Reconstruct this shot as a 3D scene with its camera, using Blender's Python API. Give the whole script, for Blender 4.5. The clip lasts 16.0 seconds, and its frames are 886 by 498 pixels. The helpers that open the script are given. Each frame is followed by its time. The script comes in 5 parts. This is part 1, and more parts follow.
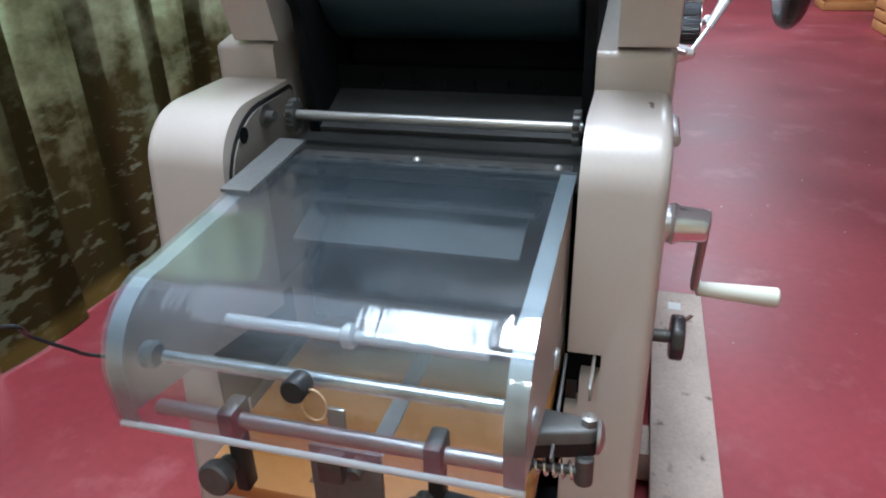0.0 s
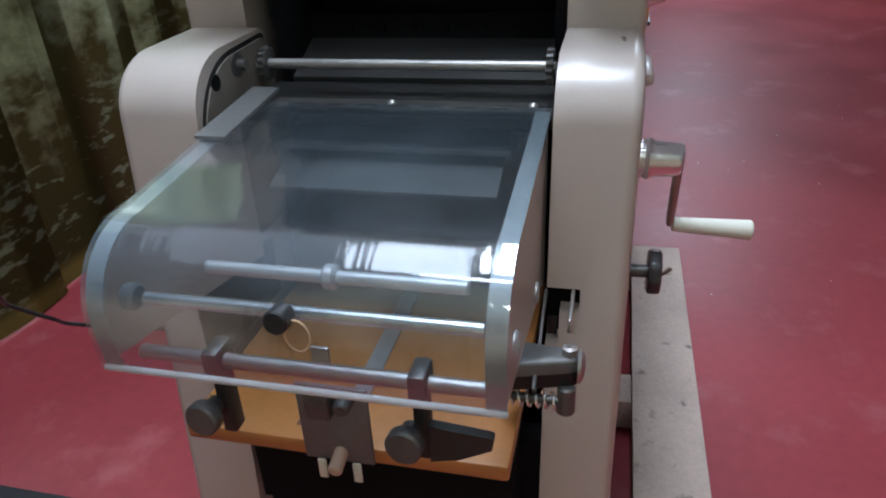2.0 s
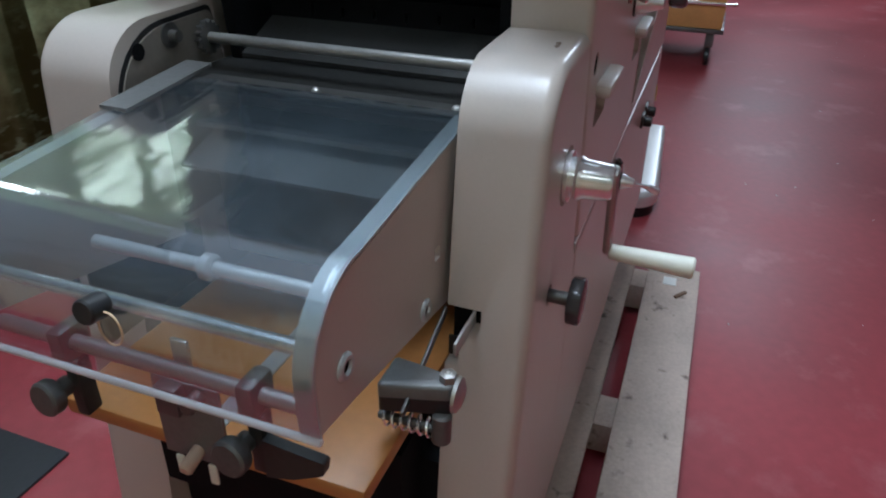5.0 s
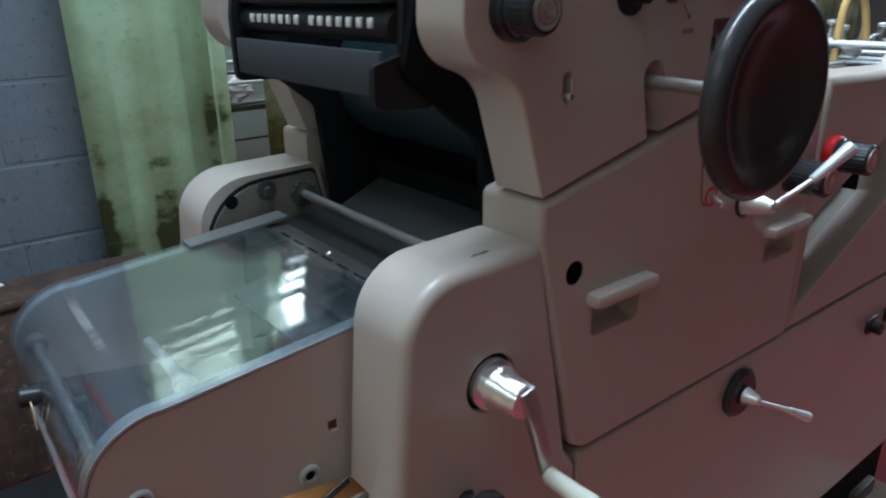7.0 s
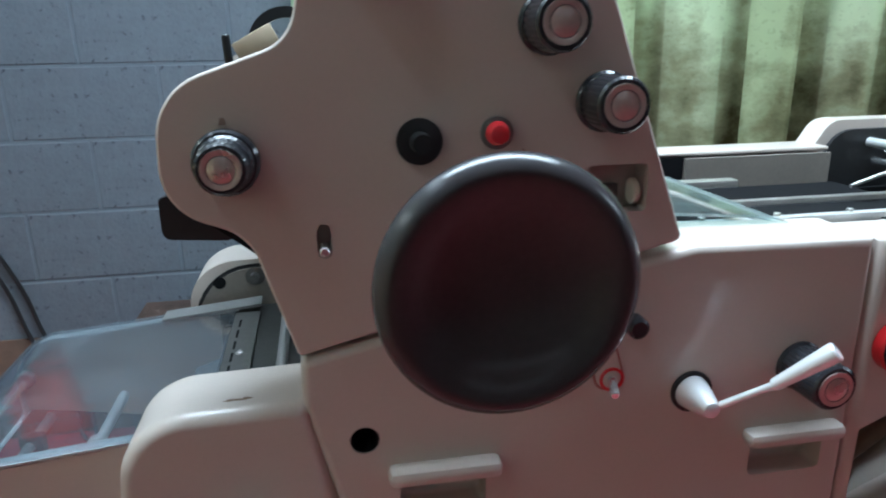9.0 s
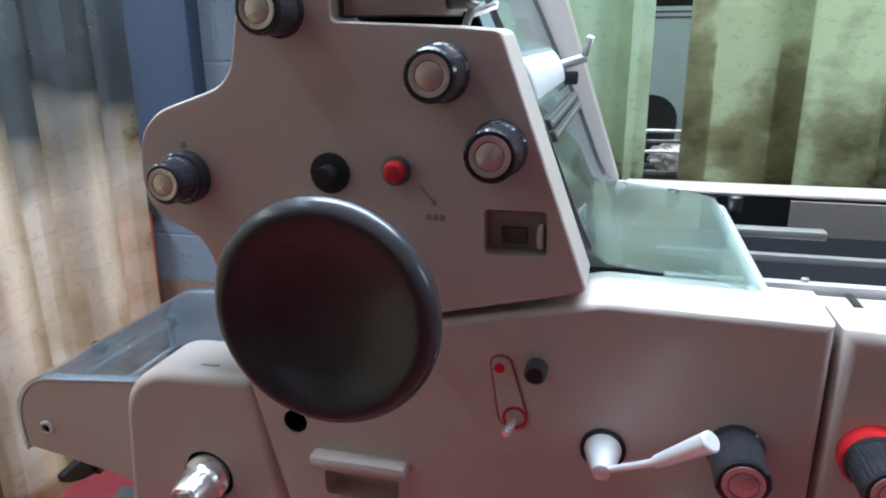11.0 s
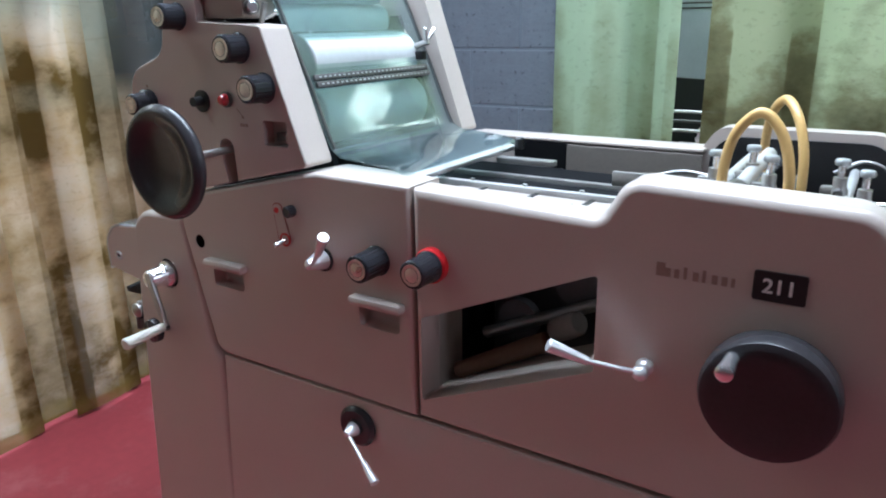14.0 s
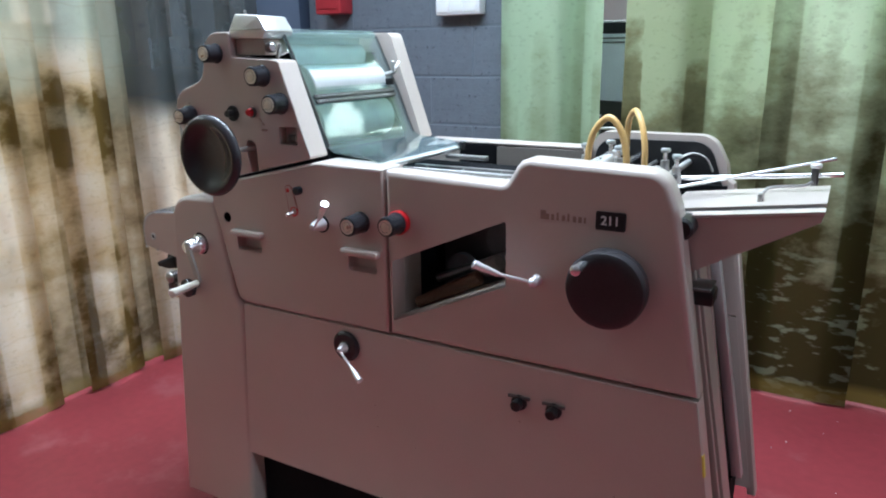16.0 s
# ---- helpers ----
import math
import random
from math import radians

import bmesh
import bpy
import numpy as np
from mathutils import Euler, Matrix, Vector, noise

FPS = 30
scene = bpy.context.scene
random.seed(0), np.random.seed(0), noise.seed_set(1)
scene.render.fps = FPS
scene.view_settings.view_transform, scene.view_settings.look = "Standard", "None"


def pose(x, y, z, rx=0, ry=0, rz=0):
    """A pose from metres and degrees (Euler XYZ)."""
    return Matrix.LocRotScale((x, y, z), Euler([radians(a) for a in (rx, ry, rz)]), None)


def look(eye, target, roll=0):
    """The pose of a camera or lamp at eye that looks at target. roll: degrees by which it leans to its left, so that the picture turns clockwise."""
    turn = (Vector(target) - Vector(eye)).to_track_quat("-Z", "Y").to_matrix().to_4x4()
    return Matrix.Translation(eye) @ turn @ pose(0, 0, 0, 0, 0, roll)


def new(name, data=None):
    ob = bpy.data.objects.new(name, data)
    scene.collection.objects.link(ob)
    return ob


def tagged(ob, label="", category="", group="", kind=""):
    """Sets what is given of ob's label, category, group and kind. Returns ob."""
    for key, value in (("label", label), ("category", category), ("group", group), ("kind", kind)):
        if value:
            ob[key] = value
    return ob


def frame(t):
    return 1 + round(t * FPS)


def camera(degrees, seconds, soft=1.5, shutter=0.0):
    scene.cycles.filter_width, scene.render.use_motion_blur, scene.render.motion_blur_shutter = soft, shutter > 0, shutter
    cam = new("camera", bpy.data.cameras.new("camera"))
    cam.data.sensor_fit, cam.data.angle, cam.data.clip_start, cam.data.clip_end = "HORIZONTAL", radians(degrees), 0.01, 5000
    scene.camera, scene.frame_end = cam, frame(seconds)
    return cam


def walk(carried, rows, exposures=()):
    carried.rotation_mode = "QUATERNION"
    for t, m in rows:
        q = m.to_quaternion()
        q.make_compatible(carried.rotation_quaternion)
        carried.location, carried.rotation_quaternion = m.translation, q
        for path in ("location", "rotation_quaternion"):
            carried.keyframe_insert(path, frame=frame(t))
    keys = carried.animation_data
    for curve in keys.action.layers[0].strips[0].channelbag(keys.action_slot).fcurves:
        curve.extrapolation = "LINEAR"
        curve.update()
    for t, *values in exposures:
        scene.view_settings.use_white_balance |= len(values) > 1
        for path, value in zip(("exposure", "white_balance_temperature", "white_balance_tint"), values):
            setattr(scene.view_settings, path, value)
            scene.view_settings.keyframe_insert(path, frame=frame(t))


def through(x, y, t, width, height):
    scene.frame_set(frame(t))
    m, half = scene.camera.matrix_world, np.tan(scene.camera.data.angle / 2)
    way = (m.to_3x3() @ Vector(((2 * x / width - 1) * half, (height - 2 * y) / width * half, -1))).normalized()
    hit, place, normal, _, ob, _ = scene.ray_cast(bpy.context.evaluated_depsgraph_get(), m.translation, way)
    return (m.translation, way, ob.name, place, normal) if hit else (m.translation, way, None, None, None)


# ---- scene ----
cam = camera(64.75, 16.0, 2.0, 0.3)
PATH = [
    (0, (-0.4814, 0.0341, 1.1736), (1.2445, 0.5318, 0.2964), -1.76),
    (0.5, (-0.4826, 0.0302, 1.1647), (1.2445, 0.5120, 0.2798), -2.33),
    (1, (-0.4856, 0.0261, 1.1580), (1.2289, 0.4368, 0.2125), -2.65),
    (1.5, (-0.4926, 0.0277, 1.1507), (1.2230, 0.4241, 0.2029), -2.56),
    (2, (-0.4978, 0.0281, 1.1480), (1.2060, 0.4688, 0.1976), -2.96),
    (2.5, (-0.5006, 0.0276, 1.1465), (1.1935, 0.4867, 0.1898), -2.87),
    (3, (-0.4978, 0.0215, 1.1434), (1.1990, 0.4741, 0.1866), -2.79),
    (3.5, (-0.4938, 0.0187, 1.1412), (1.2148, 0.4463, 0.1927), -2.61),
    (4, (-0.4865, 0.0018, 1.1361), (1.2256, 0.4094, 0.1856), -1.71),
    (4.2, (-0.4831, -0.0194, 1.1348), (1.2345, 0.3931, 0.1960), -0.84),
    (6.3, (-0.2455, -0.2689, 1.1630), (1.0910, 0.9392, 0.2944), -0.82),
    (6.5, (-0.2324, -0.3081, 1.1694), (1.0489, 1.0169, 0.3926), -1.16),
    (7, (-0.1723, -0.4098, 1.2154), (0.9708, 1.0774, 0.5214), -0.93),
    (7.5, (-0.0789, -0.4717, 1.2499), (0.9646, 1.1017, 0.5907), -1.84),
    (8, (0.0766, -0.4806, 1.2644), (0.8626, 1.2462, 0.6321), -0.08),
    (8.5, (0.1758, -0.4784, 1.2701), (0.7160, 1.3540, 0.6783), -1.08),
    (9, (0.2794, -0.5178, 1.2813), (0.6050, 1.3704, 0.7099), -0.91),
    (9.2, (0.3242, -0.5291, 1.2914), (0.5988, 1.3576, 0.6859), -0.65),
    (11.3, (0.6287, -0.5528, 1.3225), (0.0666, 1.2749, 0.7363), -1.00),
    (11.5, (0.6580, -0.5666, 1.3197), (0.0611, 1.2501, 0.7343), -1.42),
    (12, (0.7887, -0.6394, 1.3159), (0.1155, 1.1473, 0.7201), -1.24),
    (12.5, (0.9261, -0.6933, 1.3215), (0.1969, 1.0689, 0.7187), 0.00),
    (13, (1.0810, -0.6978, 1.3224), (0.2339, 1.0081, 0.7117), -0.42),
    (13.5, (1.2192, -0.7241, 1.3090), (0.2320, 0.9030, 0.6941), 0.25),
    (14, (1.3065, -0.7687, 1.3201), (0.2776, 0.8348, 0.7113), -0.98),
    (14.5, (1.3766, -0.8824, 1.3248), (0.4089, 0.7637, 0.7316), -1.18),
    (15, (1.4349, -0.9906, 1.3303), (0.5487, 0.6975, 0.7286), 0.25),
    (15.5, (1.5008, -1.0641, 1.3474), (0.5839, 0.6243, 0.7942), -1.16),
    (16, (1.5679, -1.1650, 1.3368), (0.6084, 0.5030, 0.7956), -0.77),
]
walk(cam, [(t, look(eye, target, roll)) for t, eye, target, roll in PATH], [(0, -0.05, 5900, 15), (1.5, -0.4, 5900, 17), (3.5, -0.83, 5900, 18), (6.5, -0.7, 5650, 9), (7, -0.72, 5650, 9), (8.5, -0.14, 5650, 7), (9.2, -0.08, 5650, 7), (11.3, -0.02, 5720, 16), (13.5, -0.13, 5720, 16), (16, -0.08, 5760, 14)])

# ---- light ----
world = bpy.data.worlds.new("world")
scene.world = world
world.use_nodes = True
world.node_tree.nodes["Background"].inputs[0].default_value = (0.75, 0.85, 1.0, 1)
world.node_tree.nodes["Background"].inputs[1].default_value = 0.012


def unseen_lamp(x, y, z, sx, sy, power, color=(1.0, 0.97, 0.9), tilt=0.0):
    la = bpy.data.lights.new("unseen_lamp", "AREA")
    la.shape, la.size, la.size_y, la.energy, la.color = "RECTANGLE", sx, sy, power, color
    ob = new("unseen_lamp", la)
    ob.matrix_world = pose(x, y, z, tilt, 0, 0)
    return ob


COOL = (0.82, 0.95, 1.0)
# overhead lamps out of view, placed from shading and the cover's reflection
unseen_lamp(0.65, 0.16, 2.75, 2.0, 0.4, 102, COOL)
unseen_lamp(0.1, 0.66, 2.75, 1.5, 0.42, 13, COOL)
# broad dim panel added for the bluish veil reflected in the clear cover
unseen_lamp(-0.3, 1.45, 2.96, 3.0, 1.9, 12, (0.7, 0.87, 1.0))
# thin lamp added for a reflected streak on the cover's nose
unseen_lamp(-0.72, -0.2, 2.85, 0.09, 1.7, 10, COOL)
# fill lamps added for the far floor and the operator side
unseen_lamp(7.6, -0.8, 2.9, 5.0, 0.4, 165, COOL)
unseen_lamp(1.2, -4.6, 2.9, 5.0, 0.5, 9, COOL)
# lamps added behind both curtains so the plastic is lit through
unseen_lamp(1.4, 3.3, 2.75, 3.4, 0.5, 150, (0.86, 1.0, 0.94))
unseen_lamp(-2.3, -0.8, 2.75, 0.4, 2.4, 190, COOL)

# ---- materials ----


def nodes_of(name):
    m = bpy.data.materials.new(name)
    m.use_nodes = True
    nt = m.node_tree
    return m, nt, nt.nodes["Principled BSDF"]


def mat(name, color, rough=0.5, metal=0.0, var=0.12, scale=6.0, fine=120.0, bump=0.0, dirt=None, dirt_at=0.62, coat=0.0, random=0.0, trans=0.0):
    """Paint, metal, plastic or wood: two scales of variation in colour and gloss, fine relief, and stains of their own shape."""
    m, nt, b = nodes_of(name)
    n, l = nt.nodes, nt.links
    co = n.new("ShaderNodeTexCoord")
    big, small = n.new("ShaderNodeTexNoise"), n.new("ShaderNodeTexNoise")
    big.inputs["Scale"].default_value, big.inputs["Detail"].default_value = scale, 4
    small.inputs["Scale"].default_value, small.inputs["Detail"].default_value = fine, 3
    for t in (big, small):
        l.new(co.outputs["Object"], t.inputs["Vector"])
    add = n.new("ShaderNodeMath")
    add.operation = "MULTIPLY_ADD"
    l.new(small.outputs["Fac"], add.inputs[0])
    add.inputs[1].default_value = 0.45
    l.new(big.outputs["Fac"], add.inputs[2])
    fac = add.outputs[0]
    if random:
        info = n.new("ShaderNodeObjectInfo")
        more = n.new("ShaderNodeMath")
        more.operation = "MULTIPLY_ADD"
        l.new(info.outputs["Random"], more.inputs[0])
        more.inputs[1].default_value = random
        l.new(fac, more.inputs[2])
        fac = more.outputs[0]
    ramp = n.new("ShaderNodeValToRGB")
    ramp.color_ramp.elements[0].position, ramp.color_ramp.elements[1].position = 0.4, 1.0
    ramp.color_ramp.elements[0].color = (*[c * (1 - var) for c in color], 1)
    ramp.color_ramp.elements[1].color = (*[min(1, c * (1 + var)) for c in color], 1)
    l.new(fac, ramp.inputs[0])
    out = ramp.outputs[0]
    if dirt:
        spots = n.new("ShaderNodeTexNoise")
        spots.inputs["Scale"].default_value, spots.inputs["Detail"].default_value, spots.inputs["Roughness"].default_value = scale * 2.3, 8, 0.65
        l.new(co.outputs["Object"], spots.inputs["Vector"])
        edge = n.new("ShaderNodeValToRGB")
        edge.color_ramp.elements[0].position, edge.color_ramp.elements[1].position = dirt_at, dirt_at + 0.1
        l.new(spots.outputs["Fac"], edge.inputs[0])
        mix = n.new("ShaderNodeMix")
        mix.data_type = "RGBA"
        l.new(edge.outputs[0], mix.inputs["Factor"])
        l.new(out, mix.inputs["A"])
        mix.inputs["B"].default_value = (*dirt, 1)
        out = mix.outputs["Result"]
    l.new(out, b.inputs["Base Color"])
    ro = n.new("ShaderNodeMapRange")
    ro.inputs["To Min"].default_value, ro.inputs["To Max"].default_value = max(0.02, rough - 0.1), min(1, rough + 0.1)
    l.new(big.outputs["Fac"], ro.inputs[0])
    l.new(ro.outputs[0], b.inputs["Roughness"])
    b.inputs["Metallic"].default_value = metal
    b.inputs["Coat Weight"].default_value = coat
    b.inputs["Coat Roughness"].default_value = 0.15
    b.inputs["Transmission Weight"].default_value = trans
    if bump:
        bp = n.new("ShaderNodeBump")
        bp.inputs["Strength"].default_value, bp.inputs["Distance"].default_value = bump, 0.002
        l.new(small.outputs["Fac"], bp.inputs["Height"])
        l.new(bp.outputs[0], b.inputs["Normal"])
    return m


def clear(name, tint, rough, clearness, haze=(0.7, 0.72, 0.7), scratch=0.0):
    """Thin clear sheet: see-through, with a mirror sheen and a little dull haze."""
    m, nt, b = nodes_of(name)
    n, l = nt.nodes, nt.links
    n.remove(b)
    see, dull, gloss = n.new("ShaderNodeBsdfTransparent"), n.new("ShaderNodeBsdfDiffuse"), n.new("ShaderNodeBsdfGlossy")
    see.inputs[0].default_value, dull.inputs[0].default_value = (*tint, 1), (*haze, 1)
    gloss.inputs["Roughness"].default_value = rough
    if scratch:
        at, stretch, wave, relief = n.new("ShaderNodeTexCoord"), n.new("ShaderNodeMapping"), n.new("ShaderNodeTexNoise"), n.new("ShaderNodeBump")
        stretch.inputs["Scale"].default_value = (5, 38, 5)
        wave.inputs["Scale"].default_value, wave.inputs["Detail"].default_value = 1.0, 3
        relief.inputs["Strength"].default_value, relief.inputs["Distance"].default_value = scratch, 0.004
        l.new(at.outputs["Object"], stretch.inputs[0])
        l.new(stretch.outputs[0], wave.inputs["Vector"])
        l.new(wave.outputs["Fac"], relief.inputs["Height"])
        l.new(relief.outputs[0], gloss.inputs["Normal"])
    co, tex, ramp = n.new("ShaderNodeTexCoord"), n.new("ShaderNodeTexNoise"), n.new("ShaderNodeMapRange")
    tex.inputs["Scale"].default_value, tex.inputs["Detail"].default_value = 9, 6
    l.new(co.outputs["Object"], tex.inputs["Vector"])
    ramp.inputs[1].default_value, ramp.inputs[2].default_value = 0.35, 0.75
    ramp.inputs[3].default_value, ramp.inputs[4].default_value = (1 - clearness) * 0.5, (1 - clearness) * 1.6
    l.new(tex.outputs["Fac"], ramp.inputs[0])
    mix1, mix2, lw = n.new("ShaderNodeMixShader"), n.new("ShaderNodeMixShader"), n.new("ShaderNodeLayerWeight")
    lw.inputs[0].default_value = 0.5
    pw, fr = n.new("ShaderNodeMath"), n.new("ShaderNodeMath")
    pw.operation, fr.operation = "POWER", "MULTIPLY_ADD"
    pw.inputs[1].default_value, fr.inputs[1].default_value, fr.inputs[2].default_value = 2.7, 0.62, 0.135
    l.new(lw.outputs["Facing"], pw.inputs[0])
    l.new(pw.outputs[0], fr.inputs[0])
    l.new(ramp.outputs[0], mix1.inputs[0])
    l.new(see.outputs[0], mix1.inputs[1])
    l.new(dull.outputs[0], mix1.inputs[2])
    l.new(fr.outputs[0], mix2.inputs[0])
    l.new(mix1.outputs[0], mix2.inputs[1])
    l.new(gloss.outputs[0], mix2.inputs[2])
    l.new(mix2.outputs[0], n["Material Output"].inputs["Surface"])
    return m


def curtain_mat(name, pale, dirty, through, seed, edge=0.5, flakes=0.6, rise=0.24, band=0.0, runs=0.06, upper=None, creases=0.0, margin=0.0, margin_at=0.24, upper_at=1.62, upper_share=0.8):
    """Old clear plastic strip: milky, stained in blotches and creases, lets some light through."""
    m, nt, b = nodes_of(name)
    n, l = nt.nodes, nt.links
    co, mp, info = n.new("ShaderNodeTexCoord"), n.new("ShaderNodeMapping"), n.new("ShaderNodeObjectInfo")
    mp.inputs["Scale"].default_value = (1.7, 1.7, 2.6)
    mp.inputs["Location"].default_value = (seed, seed * 0.7, 0)
    l.new(co.outputs["Object"], mp.inputs["Vector"])
    off = n.new("ShaderNodeVectorMath")
    off.operation = "MULTIPLY_ADD"
    l.new(info.outputs["Random"], off.inputs[0])
    off.inputs[1].default_value = (7, 5, 11)
    l.new(mp.outputs[0], off.inputs[2])
    blot, fine, low = n.new("ShaderNodeTexNoise"), n.new("ShaderNodeTexNoise"), n.new("ShaderNodeTexNoise")
    for t, s, d in ((blot, 2.6, 8), (fine, 22, 6), (low, 0.9, 2)):
        t.inputs["Scale"].default_value, t.inputs["Detail"].default_value = s, d
        t.inputs["Roughness"].default_value = 0.62
        l.new(off.outputs[0], t.inputs["Vector"])
    # dirt near the floor and the brighter backlit top, both painted in by height
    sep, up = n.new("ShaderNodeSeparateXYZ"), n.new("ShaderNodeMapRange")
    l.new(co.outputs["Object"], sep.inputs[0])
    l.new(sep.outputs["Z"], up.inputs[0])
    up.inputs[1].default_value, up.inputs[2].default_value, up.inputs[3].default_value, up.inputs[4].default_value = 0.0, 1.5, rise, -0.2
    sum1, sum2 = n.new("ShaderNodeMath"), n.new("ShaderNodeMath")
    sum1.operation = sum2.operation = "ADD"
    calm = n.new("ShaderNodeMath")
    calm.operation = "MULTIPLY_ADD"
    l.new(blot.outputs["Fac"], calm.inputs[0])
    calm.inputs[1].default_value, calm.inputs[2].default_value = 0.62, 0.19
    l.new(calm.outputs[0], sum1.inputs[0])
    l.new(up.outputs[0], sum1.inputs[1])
    per = n.new("ShaderNodeMath")
    per.operation = "MULTIPLY_ADD"
    l.new(info.outputs["Random"], per.inputs[0])
    per.inputs[1].default_value, per.inputs[2].default_value = 0.14, -0.07
    l.new(sum1.outputs[0], sum2.inputs[0])
    l.new(per.outputs[0], sum2.inputs[1])
    # a grimy band at hand height
    bd, bs = n.new("ShaderNodeMapRange"), n.new("ShaderNodeMath")
    bd.interpolation_type = "SMOOTHSTEP"
    dz = n.new("ShaderNodeMath")
    dz.operation = "SUBTRACT"
    l.new(sep.outputs["Z"], dz.inputs[0])
    dz.inputs[1].default_value = 1.12
    ab = n.new("ShaderNodeMath")
    ab.operation = "ABSOLUTE"
    l.new(dz.outputs[0], ab.inputs[0])
    l.new(ab.outputs[0], bd.inputs[0])
    bd.inputs[1].default_value, bd.inputs[2].default_value, bd.inputs[3].default_value, bd.inputs[4].default_value = 0.05, 0.3, band, 0.0
    bs.operation = "ADD"
    l.new(sum2.outputs[0], bs.inputs[0])
    l.new(bd.outputs[0], bs.inputs[1])
    sum2 = bs
    # margins darker: the dimming of two lapped strips is put into the colour
    sx, mx, ma, me, mm = n.new("ShaderNodeSeparateXYZ"), n.new("ShaderNodeMath"), n.new("ShaderNodeMath"), n.new("ShaderNodeMapRange"), n.new("ShaderNodeMath")
    mx.operation, ma.operation, mm.operation = "SUBTRACT", "ABSOLUTE", "ADD"
    l.new(co.outputs["UV"], sx.inputs[0])
    l.new(sx.outputs["X"], mx.inputs[0])
    mx.inputs[1].default_value = 0.5
    l.new(mx.outputs[0], ma.inputs[0])
    l.new(ma.outputs[0], me.inputs[0])
    me.inputs[1].default_value, me.inputs[2].default_value, me.inputs[4].default_value = 0.49 - margin_at, 0.51 - margin_at, margin
    l.new(sum2.outputs[0], mm.inputs[0])
    l.new(me.outputs[0], mm.inputs[1])
    sum2 = mm
    # long runs of grime down each strip
    mp3, streak, sr = n.new("ShaderNodeMapping"), n.new("ShaderNodeTexNoise"), n.new("ShaderNodeMapRange")
    mp3.inputs["Scale"].default_value = (6.4, 6.4, 0.07)
    l.new(off.outputs[0], mp3.inputs["Vector"])
    l.new(mp3.outputs[0], streak.inputs["Vector"])
    streak.inputs["Scale"].default_value, streak.inputs["Detail"].default_value = 1.0, 1.2
    l.new(streak.outputs["Fac"], sr.inputs[0])
    sr.inputs[1].default_value, sr.inputs[2].default_value, sr.inputs[3].default_value, sr.inputs[4].default_value = 0.3, 0.7, -runs, runs
    add3 = n.new("ShaderNodeMath")
    add3.operation = "ADD"
    l.new(sum2.outputs[0], add3.inputs[0])
    l.new(sr.outputs[0], add3.inputs[1])
    sum2 = add3
    ramp = n.new("ShaderNodeValToRGB")
    e = ramp.color_ramp.elements
    e[0].position, e[0].color = 0.4, (*pale, 1)
    e[1].position, e[1].color = 0.72, (*[c * 0.4 for c in dirty], 1)
    k = e.new(edge)
    k.color = (*[(a + 2 * c) / 3 for a, c in zip(pale, dirty)], 1)
    l.new(sum2.outputs[0], ramp.inputs[0])
    fl = n.new("ShaderNodeValToRGB")
    fl.color_ramp.elements[0].position, fl.color_ramp.elements[1].position = 0.56, 0.64
    l.new(fine.outputs["Fac"], fl.inputs[0])
    half = n.new("ShaderNodeMath")
    half.operation = "MULTIPLY"
    half.inputs[1].default_value = 0.16
    l.new(fl.outputs[0], half.inputs[0])
    mix = n.new("ShaderNodeMix")
    mix.data_type = "RGBA"
    l.new(half.outputs[0], mix.inputs["Factor"])
    l.new(ramp.outputs[0], mix.inputs["A"])
    mix.inputs["B"].default_value = (*[c * 0.5 for c in dirty], 1)
    # scraped pale flakes and long streaks
    mp2, flake, mask = n.new("ShaderNodeMapping"), n.new("ShaderNodeTexNoise"), n.new("ShaderNodeMapRange")
    mp2.inputs["Scale"].default_value = (8, 8, 13)
    l.new(off.outputs[0], mp2.inputs["Vector"])
    l.new(mp2.outputs[0], flake.inputs["Vector"])
    flake.inputs["Scale"].default_value, flake.inputs["Detail"].default_value = 1.0, 5
    fe = n.new("ShaderNodeMapRange")
    fe.inputs[1].default_value, fe.inputs[2].default_value = 0.82, 0.9
    fc = n.new("ShaderNodeMath")
    fc.operation = "MULTIPLY_ADD"
    l.new(low.outputs["Fac"], fc.inputs[0])
    fc.inputs[1].default_value = 0.5
    l.new(flake.outputs["Fac"], fc.inputs[2])
    l.new(fc.outputs[0], fe.inputs[0])
    l.new(sep.outputs["Z"], mask.inputs[0])
    mask.inputs[1].default_value, mask.inputs[2].default_value, mask.inputs[3].default_value, mask.inputs[4].default_value = 0.4, 0.85, flakes, 0.0
    fm = n.new("ShaderNodeMath")
    fm.operation = "MULTIPLY"
    l.new(fe.outputs[0], fm.inputs[0])
    l.new(mask.outputs[0], fm.inputs[1])
    mix3 = n.new("ShaderNodeMix")
    mix3.data_type = "RGBA"
    l.new(fm.outputs[0], mix3.inputs["Factor"])
    l.new(mix.outputs["Result"], mix3.inputs["A"])
    mix3.inputs["B"].default_value = (*[c * 0.75 for c in pale], 1)
    mix = mix3
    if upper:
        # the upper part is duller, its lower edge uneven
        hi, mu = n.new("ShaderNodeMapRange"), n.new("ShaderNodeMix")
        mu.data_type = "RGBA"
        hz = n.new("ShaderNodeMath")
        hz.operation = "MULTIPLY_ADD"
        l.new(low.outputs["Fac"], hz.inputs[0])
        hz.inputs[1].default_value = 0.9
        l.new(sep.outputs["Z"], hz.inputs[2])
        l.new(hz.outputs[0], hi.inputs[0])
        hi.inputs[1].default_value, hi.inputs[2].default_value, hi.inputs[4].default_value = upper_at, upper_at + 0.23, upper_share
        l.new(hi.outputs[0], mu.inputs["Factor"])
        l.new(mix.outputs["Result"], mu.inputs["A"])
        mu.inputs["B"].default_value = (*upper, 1)
